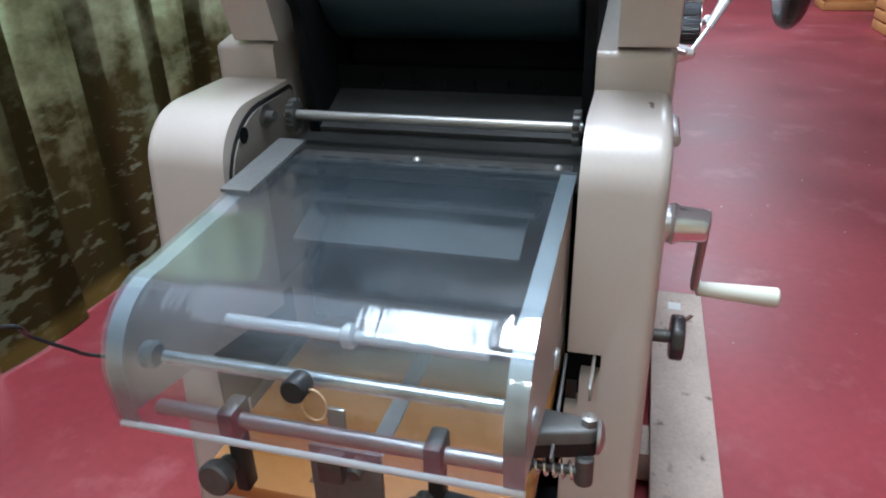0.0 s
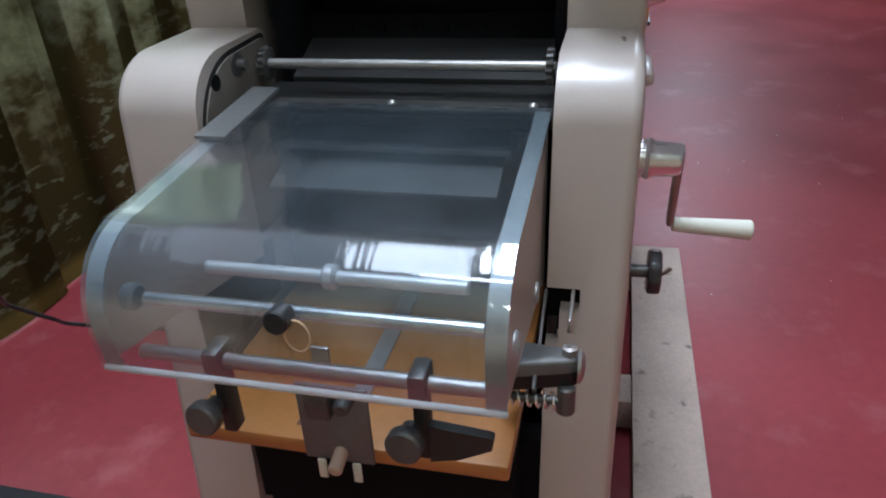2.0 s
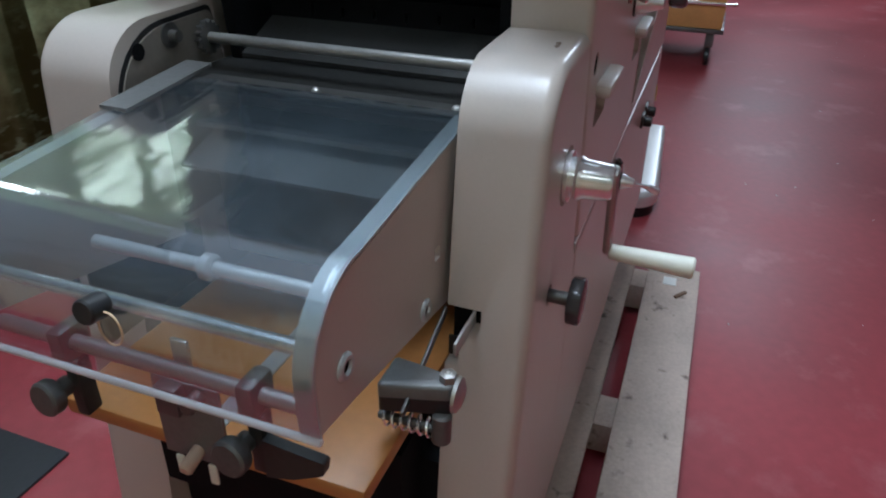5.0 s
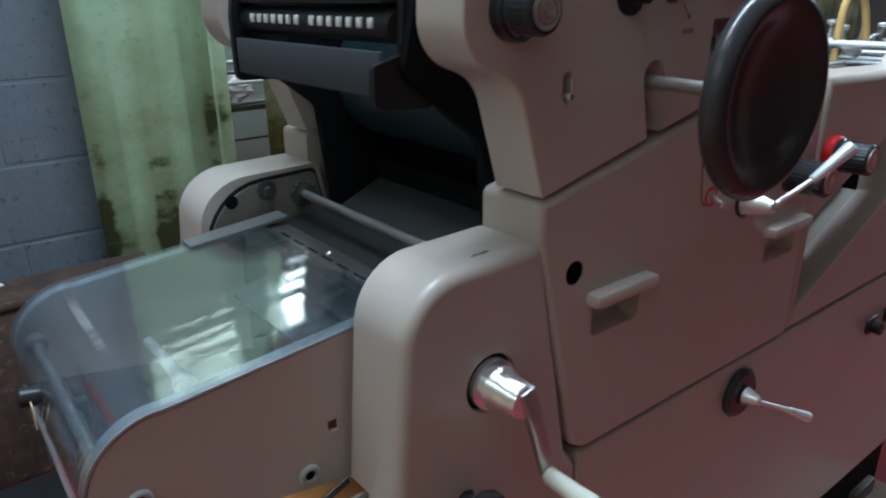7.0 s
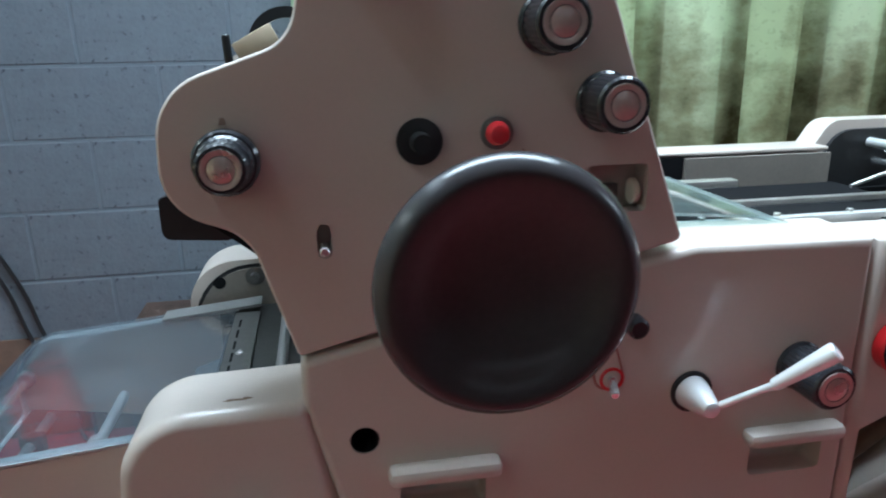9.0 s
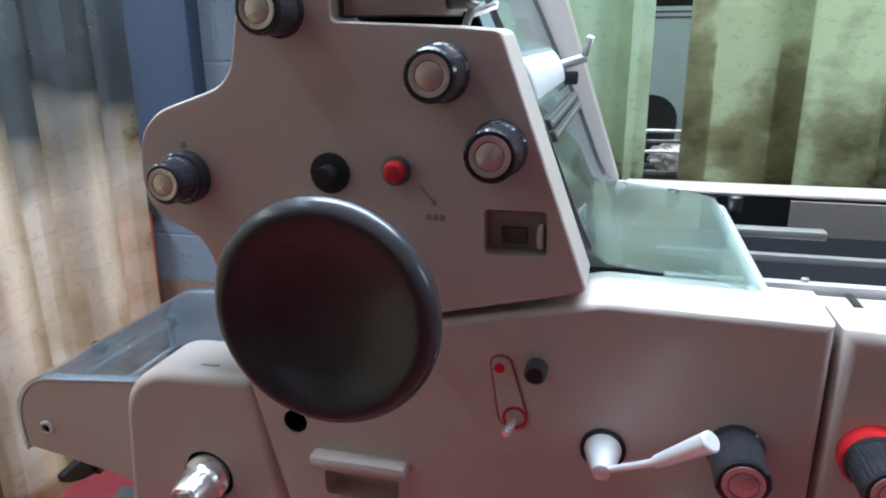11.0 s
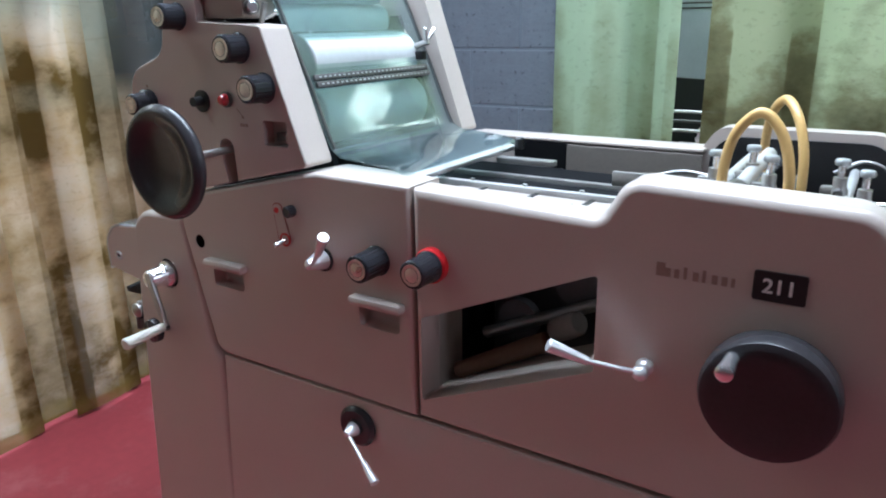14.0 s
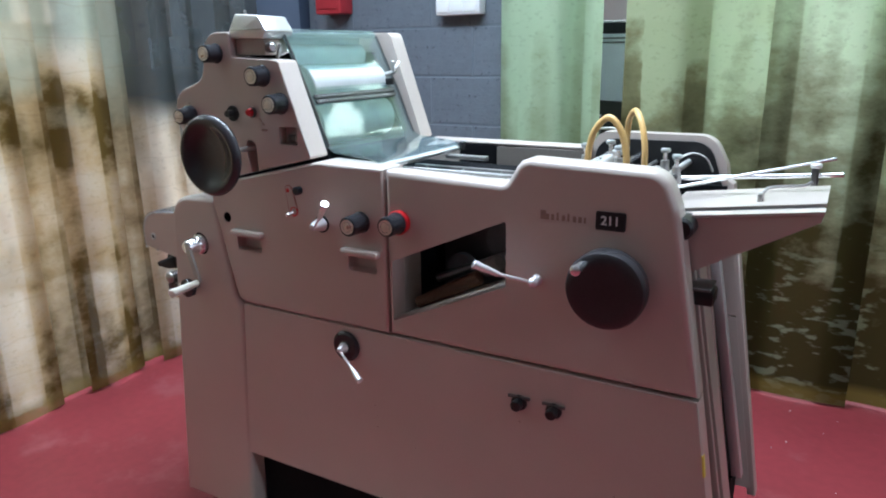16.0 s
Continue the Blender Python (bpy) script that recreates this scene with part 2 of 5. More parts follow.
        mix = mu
    if creases:
        # dark lines where the strip was folded
        wv, we, mc = n.new("ShaderNodeTexWave"), n.new("ShaderNodeMapRange"), n.new("ShaderNodeMix")
        mc.data_type = "RGBA"
        wv.bands_direction = "Z"
        wv.inputs["Scale"].default_value, wv.inputs["Distortion"].default_value, wv.inputs["Detail"].default_value, wv.inputs["Detail Scale"].default_value = 0.95, 2.5, 3, 1.6
        l.new(off.outputs[0], wv.inputs["Vector"])
        l.new(wv.outputs["Fac"], we.inputs[0])
        we.inputs[1].default_value, we.inputs[2].default_value, we.inputs[4].default_value = 0.985, 1.0, creases
        l.new(we.outputs[0], mc.inputs["Factor"])
        l.new(mix.outputs["Result"], mc.inputs["A"])
        mc.inputs["B"].default_value = (*[c * 0.5 for c in dirty], 1)
        mix = mc
    hem, mh = n.new("ShaderNodeMapRange"), n.new("ShaderNodeMix")
    mh.data_type = "RGBA"
    l.new(sep.outputs["Z"], hem.inputs[0])
    hem.inputs[1].default_value, hem.inputs[2].default_value, hem.inputs[3].default_value, hem.inputs[4].default_value = 0.05, 0.09, 0.75, 0.0
    l.new(hem.outputs[0], mh.inputs["Factor"])
    l.new(mix.outputs["Result"], mh.inputs["A"])
    mh.inputs["B"].default_value = (0.3, 0.22, 0.06, 1)
    mix = mh
    l.new(mix.outputs["Result"], b.inputs["Base Color"])
    b.inputs["Roughness"].default_value = 0.32
    bp = n.new("ShaderNodeBump")
    bp.inputs["Strength"].default_value, bp.inputs["Distance"].default_value = 0.35, 0.01
    # fine crosswise creases
    mp4, crease = n.new("ShaderNodeMapping"), n.new("ShaderNodeTexNoise")
    mp4.inputs["Scale"].default_value = (2, 2, 10)
    l.new(off.outputs[0], mp4.inputs["Vector"])
    l.new(mp4.outputs[0], crease.inputs["Vector"])
    crease.inputs["Scale"].default_value, crease.inputs["Detail"].default_value = 1.0, 3
    cs = n.new("ShaderNodeMath")
    cs.operation = "MULTIPLY_ADD"
    l.new(crease.outputs["Fac"], cs.inputs[0])
    cs.inputs[1].default_value = 0.35
    l.new(blot.outputs["Fac"], cs.inputs[2])
    l.new(cs.outputs[0], bp.inputs["Height"])
    l.new(bp.outputs[0], b.inputs["Normal"])
    tl, ms, see, mt = n.new("ShaderNodeBsdfTranslucent"), n.new("ShaderNodeMixShader"), n.new("ShaderNodeBsdfTransparent"), n.new("ShaderNodeMixShader")
    l.new(mix.outputs["Result"], tl.inputs[0])
    ms.inputs[0].default_value = 0.62
    l.new(b.outputs[0], ms.inputs[1])
    l.new(tl.outputs[0], ms.inputs[2])
    see.inputs[0].default_value = (*[min(1, 0.55 + c * 0.55) for c in pale], 1)
    share = n.new("ShaderNodeMapRange")
    share.inputs[1].default_value, share.inputs[2].default_value, share.inputs[3].default_value, share.inputs[4].default_value = 0.3, 0.72, through, through * 0.12
    l.new(sum2.outputs[0], share.inputs[0])
    l.new(share.outputs[0], mt.inputs[0])
    l.new(ms.outputs[0], mt.inputs[1])
    l.new(see.outputs[0], mt.inputs[2])
    l.new(mt.outputs[0], n["Material Output"].inputs["Surface"])
    return m


BEIGE = mat("beige_enamel", (0.535, 0.464, 0.414), 0.33, 0, 0.05, 4, 260, 0.04, (0.3, 0.27, 0.23), 0.7, 0.25)
# darker copy of BEIGE for recessed parts, their shade put into the colour
BEIGE_DIM = mat("beige_enamel_shaded", (0.4, 0.35, 0.3), 0.5, 0, 0.08, 5, 200, 0.05, (0.22, 0.19, 0.16), 0.66)
# dark brown-grey copy of the enamel, including the far rail's painted shade
INNER_DARK = mat("dark_inner_enamel", (0.2, 0.175, 0.15), 0.6, 0, 0.16, 9, 160, 0.08, (0.09, 0.08, 0.07), 0.64)
BLACK = mat("black_enamel", (0.018, 0.018, 0.019), 0.35, 0, 0.3, 7, 150, 0.05)
# near-black for insides and holes, their darkness put into the colour
NEAR_BLACK = mat("near_black_inside", (0.007, 0.007, 0.008), 0.8, 0.0, 0.4, 8, 120, 0.1)
PLASTIC = mat("black_bakelite", (0.036, 0.034, 0.037), 0.16, 0, 0.2, 9, 200)
for dull_mat, level in ((NEAR_BLACK, 0.12), (BLACK, 0.35)):
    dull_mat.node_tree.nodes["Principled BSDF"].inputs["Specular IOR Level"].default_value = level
for node in PLASTIC.node_tree.nodes:
    if node.type == "MAP_RANGE":
        node.inputs["To Min"].default_value, node.inputs["To Max"].default_value = 0.2, 0.26
KNOB_GREY = mat("dark_grey_plastic", (0.022, 0.023, 0.027), 0.17, 0, 0.2, 9, 200, 0.02)
CAP = mat("brushed_cap", (0.72, 0.64, 0.58), 0.3, 0.8, 0.16, 30, 300, 0.06)
CHROME = mat("worn_chrome", (0.9, 0.91, 0.92), 0.24, 0.9, 0.08, 12, 250, 0.02)
SILVER = mat("silver_lever", (0.93, 0.94, 0.95), 0.2, 0.5, 0.06, 12, 250, 0.02)
BAND = mat("grey_metal_band", (0.5, 0.52, 0.52), 0.4, 0.5, 0.1, 10, 200, 0.04)
STEEL = mat("dull_steel", (0.46, 0.45, 0.43), 0.38, 0.85, 0.18, 14, 220, 0.05, (0.2, 0.17, 0.13), 0.68)
ALU = mat("satin_aluminium", (0.74, 0.74, 0.73), 0.38, 0.6, 0.1, 10, 200, 0.04)
DARKSTEEL = mat("dark_steel", (0.13, 0.125, 0.12), 0.42, 0.6, 0.25, 12, 180, 0.08, (0.06, 0.05, 0.045), 0.62)
OILY = mat("oily_dark_plate", (0.036, 0.035, 0.033), 0.5, 0.3, 0.3, 9, 140, 0.1, (0.12, 0.11, 0.1), 0.66)
CAST = mat("grey_cast_metal", (0.17, 0.168, 0.165), 0.5, 0.4, 0.2, 14, 160, 0.15)
CREAM = mat("cream_plastic", (0.72, 0.7, 0.6), 0.35, 0, 0.06, 8, 200, 0.02, (0.4, 0.37, 0.3), 0.72)
RED = mat("red_plastic", (0.55, 0.015, 0.02), 0.3, 0, 0.1, 8, 100)
REDLENS = mat("red_lamp_lens", (0.62, 0.02, 0.03), 0.15, 0, 0.1, 8, 100, 0, None, 0.6, 0.6)
WHITE_ROLL = mat("white_roller_sleeve", (0.56, 0.58, 0.57), 0.6, 0, 0.08, 6, 90, 0.08, (0.45, 0.46, 0.44), 0.66)
RUBBER_BLUE = mat("dark_blue_blanket", (0.012, 0.027, 0.033), 0.38, 0, 0.2, 5, 90, 0.02)
HOSE = mat("amber_rubber_hose", (0.66, 0.42, 0.15), 0.38, 0, 0.12, 20, 160, 0.02)
PLY = mat("orange_varnished_wood", (0.5, 0.2, 0.055), 0.42, 0, 0.16, 7, 90, 0.06, (0.25, 0.11, 0.04), 0.68)
PALLET = mat("bare_pallet_wood", (0.5, 0.4, 0.34), 0.8, 0, 0.24, 7, 120, 0.3, (0.13, 0.095, 0.075), 0.59)
OLDWOOD = mat("hammer_wood", (0.13, 0.065, 0.035), 0.6, 0, 0.25, 12, 120, 0.2)
FLOOR = mat("red_floor_paint", (0.285, 0.04, 0.049), 0.45, 0, 0.26, 1.3, 30, 0.06, (0.36, 0.085, 0.095), 0.56)
BLOCK = mat("blue_grey_block_paint", (0.114, 0.132, 0.155), 0.7, 0, 0.12, 18, 70, 0.9, (0.035, 0.044, 0.058), 0.58, 0.0, 0.06)
MORTAR = mat("painted_mortar", (0.125, 0.146, 0.172), 0.85, 0, 0.1, 8, 90, 0.5)
DADO = mat("brown_dirty_plinth", (0.11, 0.065, 0.045), 0.8, 0, 0.35, 5, 40, 0.5, (0.2, 0.15, 0.12), 0.62)
CONCRETE = mat("pale_concrete", (0.5, 0.45, 0.42), 0.7, 0, 0.15, 2, 60, 0.2, (0.3, 0.26, 0.24), 0.62)
PLASTER = mat("grey_plaster", (0.5, 0.5, 0.48), 0.85, 0, 0.1, 1.5, 60, 0.2)
GUARD = clear("clear_acrylic", (0.93, 0.96, 0.98), 0.07, 0.955, (0.44, 0.54, 0.62), 0.22)
GREENGLASS = clear("green_tinted_acrylic", (0.83, 0.935, 0.925), 0.03, 0.9, (0.5, 0.63, 0.65))
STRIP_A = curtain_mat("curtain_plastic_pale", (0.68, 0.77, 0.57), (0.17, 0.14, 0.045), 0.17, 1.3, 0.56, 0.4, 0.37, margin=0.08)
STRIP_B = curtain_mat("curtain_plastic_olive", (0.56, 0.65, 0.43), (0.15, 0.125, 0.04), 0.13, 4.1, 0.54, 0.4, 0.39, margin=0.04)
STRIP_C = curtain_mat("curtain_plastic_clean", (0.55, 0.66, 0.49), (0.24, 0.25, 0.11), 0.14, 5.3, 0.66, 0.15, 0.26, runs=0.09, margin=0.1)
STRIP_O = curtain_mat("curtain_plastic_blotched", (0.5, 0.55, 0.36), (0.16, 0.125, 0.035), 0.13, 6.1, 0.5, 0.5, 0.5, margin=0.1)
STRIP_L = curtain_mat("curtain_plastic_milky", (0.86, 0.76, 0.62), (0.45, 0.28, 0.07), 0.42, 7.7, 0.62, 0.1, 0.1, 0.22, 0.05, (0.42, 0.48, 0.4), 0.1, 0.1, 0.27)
# dark top paints in the dim space behind, seen through clear plastic
STRIP_T = curtain_mat("curtain_plastic_dim_top", (0.95, 0.84, 0.7), (0.42, 0.27, 0.09), 0.34, 3.7, 0.64, 0.1, 0.06, 0.12, 0.05, (0.055, 0.072, 0.08), 0.1, 0.1, 0.27, 1.32, 0.94)
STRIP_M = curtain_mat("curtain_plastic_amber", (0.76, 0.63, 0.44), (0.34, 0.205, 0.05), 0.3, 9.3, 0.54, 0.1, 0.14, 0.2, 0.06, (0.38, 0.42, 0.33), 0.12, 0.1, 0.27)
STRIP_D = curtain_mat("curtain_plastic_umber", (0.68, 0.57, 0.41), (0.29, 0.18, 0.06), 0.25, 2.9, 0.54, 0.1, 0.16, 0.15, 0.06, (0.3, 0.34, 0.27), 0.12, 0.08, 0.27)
CARD = mat("orange_cardboard", (0.62, 0.3, 0.1), 0.7, 0, 0.15, 6, 80, 0.1)
WHITE = mat("white_paint", (0.75, 0.76, 0.76), 0.5, 0, 0.06, 3, 90, 0.03)
BROWN_INK = mat("brown_print", (0.29, 0.205, 0.17), 0.6, 0, 0.15, 40, 150)
PAPER = mat("white_label", (0.75, 0.75, 0.73), 0.6, 0, 0.05, 8, 90)

# ---- building helpers ----


def finish(name, bm, material, parent=None, label="", angle=38, weighted=False):
    bmesh.ops.recalc_face_normals(bm, faces=bm.faces)
    me = bpy.data.meshes.new(name)
    bm.to_mesh(me)
    bm.free()
    me.materials.append(material)
    me.shade_smooth()
    me.set_sharp_from_angle(angle=radians(angle))
    ob = new(name, me)
    if weighted:
        ob.modifiers.new("flat_faces", "WEIGHTED_NORMAL").keep_sharp = True
    if parent is not None:
        ob.parent = parent
        ob.matrix_parent_inverse = parent.matrix_world.inverted()
    return tagged(ob, label)


def part(name, bm, material, parent, label="", weighted=False):
    return finish(name, bm, material, parent, label, 38, weighted)


def thing(name, place, label, category, group="", kind=""):
    ob = new(name)
    ob.empty_display_size = 0.05
    ob.location = place
    bpy.context.view_layer.update()
    return tagged(ob, label, category, group, kind)


def fillet(pts, n=5):
    """Polygon of (x, z, r): corners with r > 0 are rounded."""
    out = []
    for i, (x, z, r) in enumerate(pts):
        p, a, b = Vector((x, z)), Vector(pts[i - 1][:2]), Vector(pts[(i + 1) % len(pts)][:2])
        if r <= 0:
            out.append((x, z))
            continue
        u, v = (a - p).normalized(), (b - p).normalized()
        half = math.acos(max(-1, min(1, u.dot(v)))) / 2
        d = min(r / math.tan(half), 0.49 * (a - p).length, 0.49 * (b - p).length)
        rr = d * math.tan(half)
        c = p + (u + v).normalized() * (rr / math.sin(half))
        s, e = p + u * d - c, p + v * d - c
        turn = s.angle_signed(e)
        for k in range(n + 1):
            w = s.copy()
            w.rotate(Matrix.Rotation(-turn * k / n, 2))
            out.append(tuple(c + w))
    return out


def prism(pts, y0, y1, bevel=0.0, seg=3, both=False, bm=None):
    """A plate with outline pts in x and z, from y0 to y1, its edge at y0 rounded."""
    own = bmesh.new()
    ring = [own.verts.new((x, y0, z)) for x, z in pts]
    own.faces.new(ring)
    back = [own.verts.new((x, y1, z)) for x, z in pts]
    own.faces.new(back[::-1])
    for i in range(len(pts)):
        own.faces.new((ring[i], back[i], back[i - 1], ring[i - 1]))
    bmesh.ops.recalc_face_normals(own, faces=own.faces)
    if bevel:
        es = [e for e in own.edges if all(abs(v.co.y - y0) < 1e-7 for v in e.verts) or (both and all(abs(v.co.y - y1) < 1e-7 for v in e.verts))]
        bmesh.ops.bevel(own, geom=es, offset=bevel, segments=seg, affect="EDGES", profile=0.5, clamp_overlap=True)
    return merge(bm, own)


def merge(bm, own):
    if bm is None:
        return own
    me = bpy.data.meshes.new("tmp")
    own.to_mesh(me)
    own.free()
    bm.from_mesh(me)
    bpy.data.meshes.remove(me)
    return bm


def box(x0, x1, y0, y1, z0, z1, bevel=0.0, bm=None, m=None, seg=2):
    own = bmesh.new()
    bmesh.ops.create_cube(own, size=1.0)
    for v in own.verts:
        v.co = Vector(((x0 + x1) / 2 + v.co.x * (x1 - x0), (y0 + y1) / 2 + v.co.y * (y1 - y0), (z0 + z1) / 2 + v.co.z * (z1 - z0)))
    if bevel:
        bmesh.ops.bevel(own, geom=own.edges[:], offset=bevel, segments=seg, affect="EDGES", profile=0.5, clamp_overlap=True)
    if m is not None:
        bmesh.ops.transform(own, matrix=m, verts=own.verts)
    return merge(bm, own)


def lathe(profile, origin, axis, seg=28, bm=None, ring=False):
    """Turned shape: profile of (radius, distance along the axis); a ring has an open middle."""
    own = bmesh.new()
    q = Vector(axis).to_track_quat("Z", "Y")
    rings = []
    for r, h in profile:
        if r < 1e-6:
            rings.append([own.verts.new(Vector(origin) + q @ Vector((0, 0, h)))])
        else:
            rings.append([own.verts.new(Vector(origin) + q @ Vector((r * math.cos(2 * math.pi * k / seg), r * math.sin(2 * math.pi * k / seg), h))) for k in range(seg)])
    for a, b in zip(rings, rings[1:] + (rings[:1] if ring else [])):
        for k in range(seg):
            j = (k + 1) % seg
            if len(a) == 1 and len(b) > 1:
                own.faces.new((a[0], b[j], b[k]))
            elif len(b) == 1 and len(a) > 1:
                own.faces.new((a[k], a[j], b[0]))
            elif len(a) > 1:
                own.faces.new((a[k], a[j], b[j], b[k]))
    for r in (rings[0], rings[-1]):
        if len(r) > 1 and not ring:
            own.faces.new(r)
    return merge(bm, own)


def rod(p, q, r, seg=16, bm=None, r2=None, chamfer=None):
    p, q = Vector(p), Vector(q)
    d = (q - p).length
    c = min(r * 0.25, d * 0.2) if chamfer is None else chamfer
    r2 = r if r2 is None else r2
    return lathe([(0, 0), (r - c, 0), (r, c), (r2, d - c), (r2 - c, d), (0, d)], p, q - p, seg, bm)


def smooth_line(pts, n=8):
    """Points along a Catmull-Rom curve through pts."""
    ps = [Vector(p) for p in pts]
    ps = [2 * ps[0] - ps[1]] + ps + [2 * ps[-1] - ps[-2]]
    out = []
    for i in range(1, len(ps) - 2):
        a, b, c, d = ps[i - 1:i + 3]
        for k in range(n):
            t = k / n
            out.append(0.5 * (2 * b + (c - a) * t + (2 * a - 5 * b + 4 * c - d) * t * t + (3 * b - a - 3 * c + d) * t ** 3))
    return out + [ps[-2]]


def tube(pts, r, seg=10, bm=None):
    own = bmesh.new()
    rings, up = [], None
    for i, p in enumerate(pts):
        d = (pts[min(i + 1, len(pts) - 1)] - pts[max(i - 1, 0)]).normalized()
        up = (d.orthogonal() if up is None else up - d * up.dot(d)).normalized()
        side = d.cross(up)
        rings.append([own.verts.new(p + (up * math.cos(2 * math.pi * k / seg) + side * math.sin(2 * math.pi * k / seg)) * r) for k in range(seg)])
    for a, b in zip(rings, rings[1:]):
        for k in range(seg):
            own.faces.new((a[k], a[(k + 1) % seg], b[(k + 1) % seg], b[k]))
    own.faces.new(rings[0])
    own.faces.new(rings[-1])
    return merge(bm, own)


def sheet(line, y0, y1, thick, bm=None):
    """A bent sheet: a line of (x, z) swept from y0 to y1, with thickness."""
    n = len(line)
    nor = []
    for i in range(n):
        a, b = Vector(line[max(i - 1, 0)]), Vector(line[min(i + 1, n - 1)])
        d = (b - a).normalized()
        nor.append(Vector((-d.y, d.x)))
    pts = list(line) + [tuple(Vector(line[i]) + nor[i] * thick) for i in reversed(range(n))]
    return prism(pts, y0, y1, 0, bm=bm)


def cut(ob, cutters):
    """Takes the cutters' volume out of ob."""
    tools = []
    for c in cutters:
        bmesh.ops.recalc_face_normals(c, faces=c.faces)
        me = bpy.data.meshes.new("cutter")
        c.to_mesh(me)
        c.free()
        t = new("cutter", me)
        mod = ob.modifiers.new("cut", "BOOLEAN")
        mod.object, mod.operation, mod.solver = t, "DIFFERENCE", "EXACT"
        tools.append(t)
    bpy.context.view_layer.update()
    me = bpy.data.meshes.new_from_object(ob.evaluated_get(bpy.context.evaluated_depsgraph_get()))
    ob.modifiers.clear()
    ob.data = me
    me.set_sharp_from_angle(angle=radians(38))
    ob.modifiers.new("flat_faces", "WEIGHTED_NORMAL").keep_sharp = True
    for t in tools:
        bpy.data.objects.remove(t)
    return ob


def arc(cx, cz, r, a0, a1, n=10):
    return [(cx + r * math.cos(radians(a0 + (a1 - a0) * k / n)), cz + r * math.sin(radians(a0 + (a1 - a0) * k / n))) for k in range(n + 1)]

# ---- the room ----
bm = bmesh.new()
bmesh.ops.create_grid(bm, x_segments=40, y_segments=40, size=9)
for v in bm.verts:
    v.co.x += 4
floor = finish("floor", bm, FLOOR)
tagged(floor, "worn glossy red-painted concrete workshop floor with scuffs", "floor", "", "structure")

# unseen ceiling, its grey chosen for the bounce light from above
ceiling = finish("ceiling", box(-5.1, 13.1, -9.1, 9.1, 3.0, 3.15), PLASTER)
tagged(ceiling, "plain grey ceiling assumed out of view", "ceiling", "", "structure")
for name, b in (("wall_west", (-5.1, -5.0, -9, 9)), ("wall_east", (13.0, 13.1, -9, 9)), ("wall_south", (-5, 13, -9.1, -9.0)), ("wall_north", (-5, 13, 6.0, 6.1))):
    w = finish(name, box(*b, 0, 3.0), PLASTER)
    tagged(w, "plain grey plastered workshop wall", "wall", "", "structure")

# blockwork pier behind the press
WALL_Y, WALL_END = 1.825, 0.245
wall_back = finish("wall_back", box(-2.0, WALL_END - 0.003, WALL_Y + 0.0015, WALL_Y + 0.2, 0, 3.0), MORTAR)
tagged(wall_back, "blue-grey painted concrete block wall", "wall", "", "structure")
trim = finish("trim", box(WALL_END + 0.002, WALL_END + 0.02, WALL_Y - 0.03, WALL_Y + 0.2, 0.001, 3.0, 0.003), MORTAR)
tagged(trim, "pale blue-grey painted edge of the block wall", "trim", "", "structure")
plinth = finish("baseboard", box(-2.0, WALL_END - 0.001, WALL_Y - 0.016, WALL_Y - 0.0035, 0.001, 0.36, 0.003), DADO)
tagged(plinth, "dark dirty painted band along the wall foot", "baseboard", "", "structure")
pale_floor = finish("pale_floor", box(-4.9, -1.08, -6, 1.8, 0.0005, 0.004), CONCRETE)
tagged(pale_floor, "bare pale concrete floor behind the curtain", "floor", "", "structure")


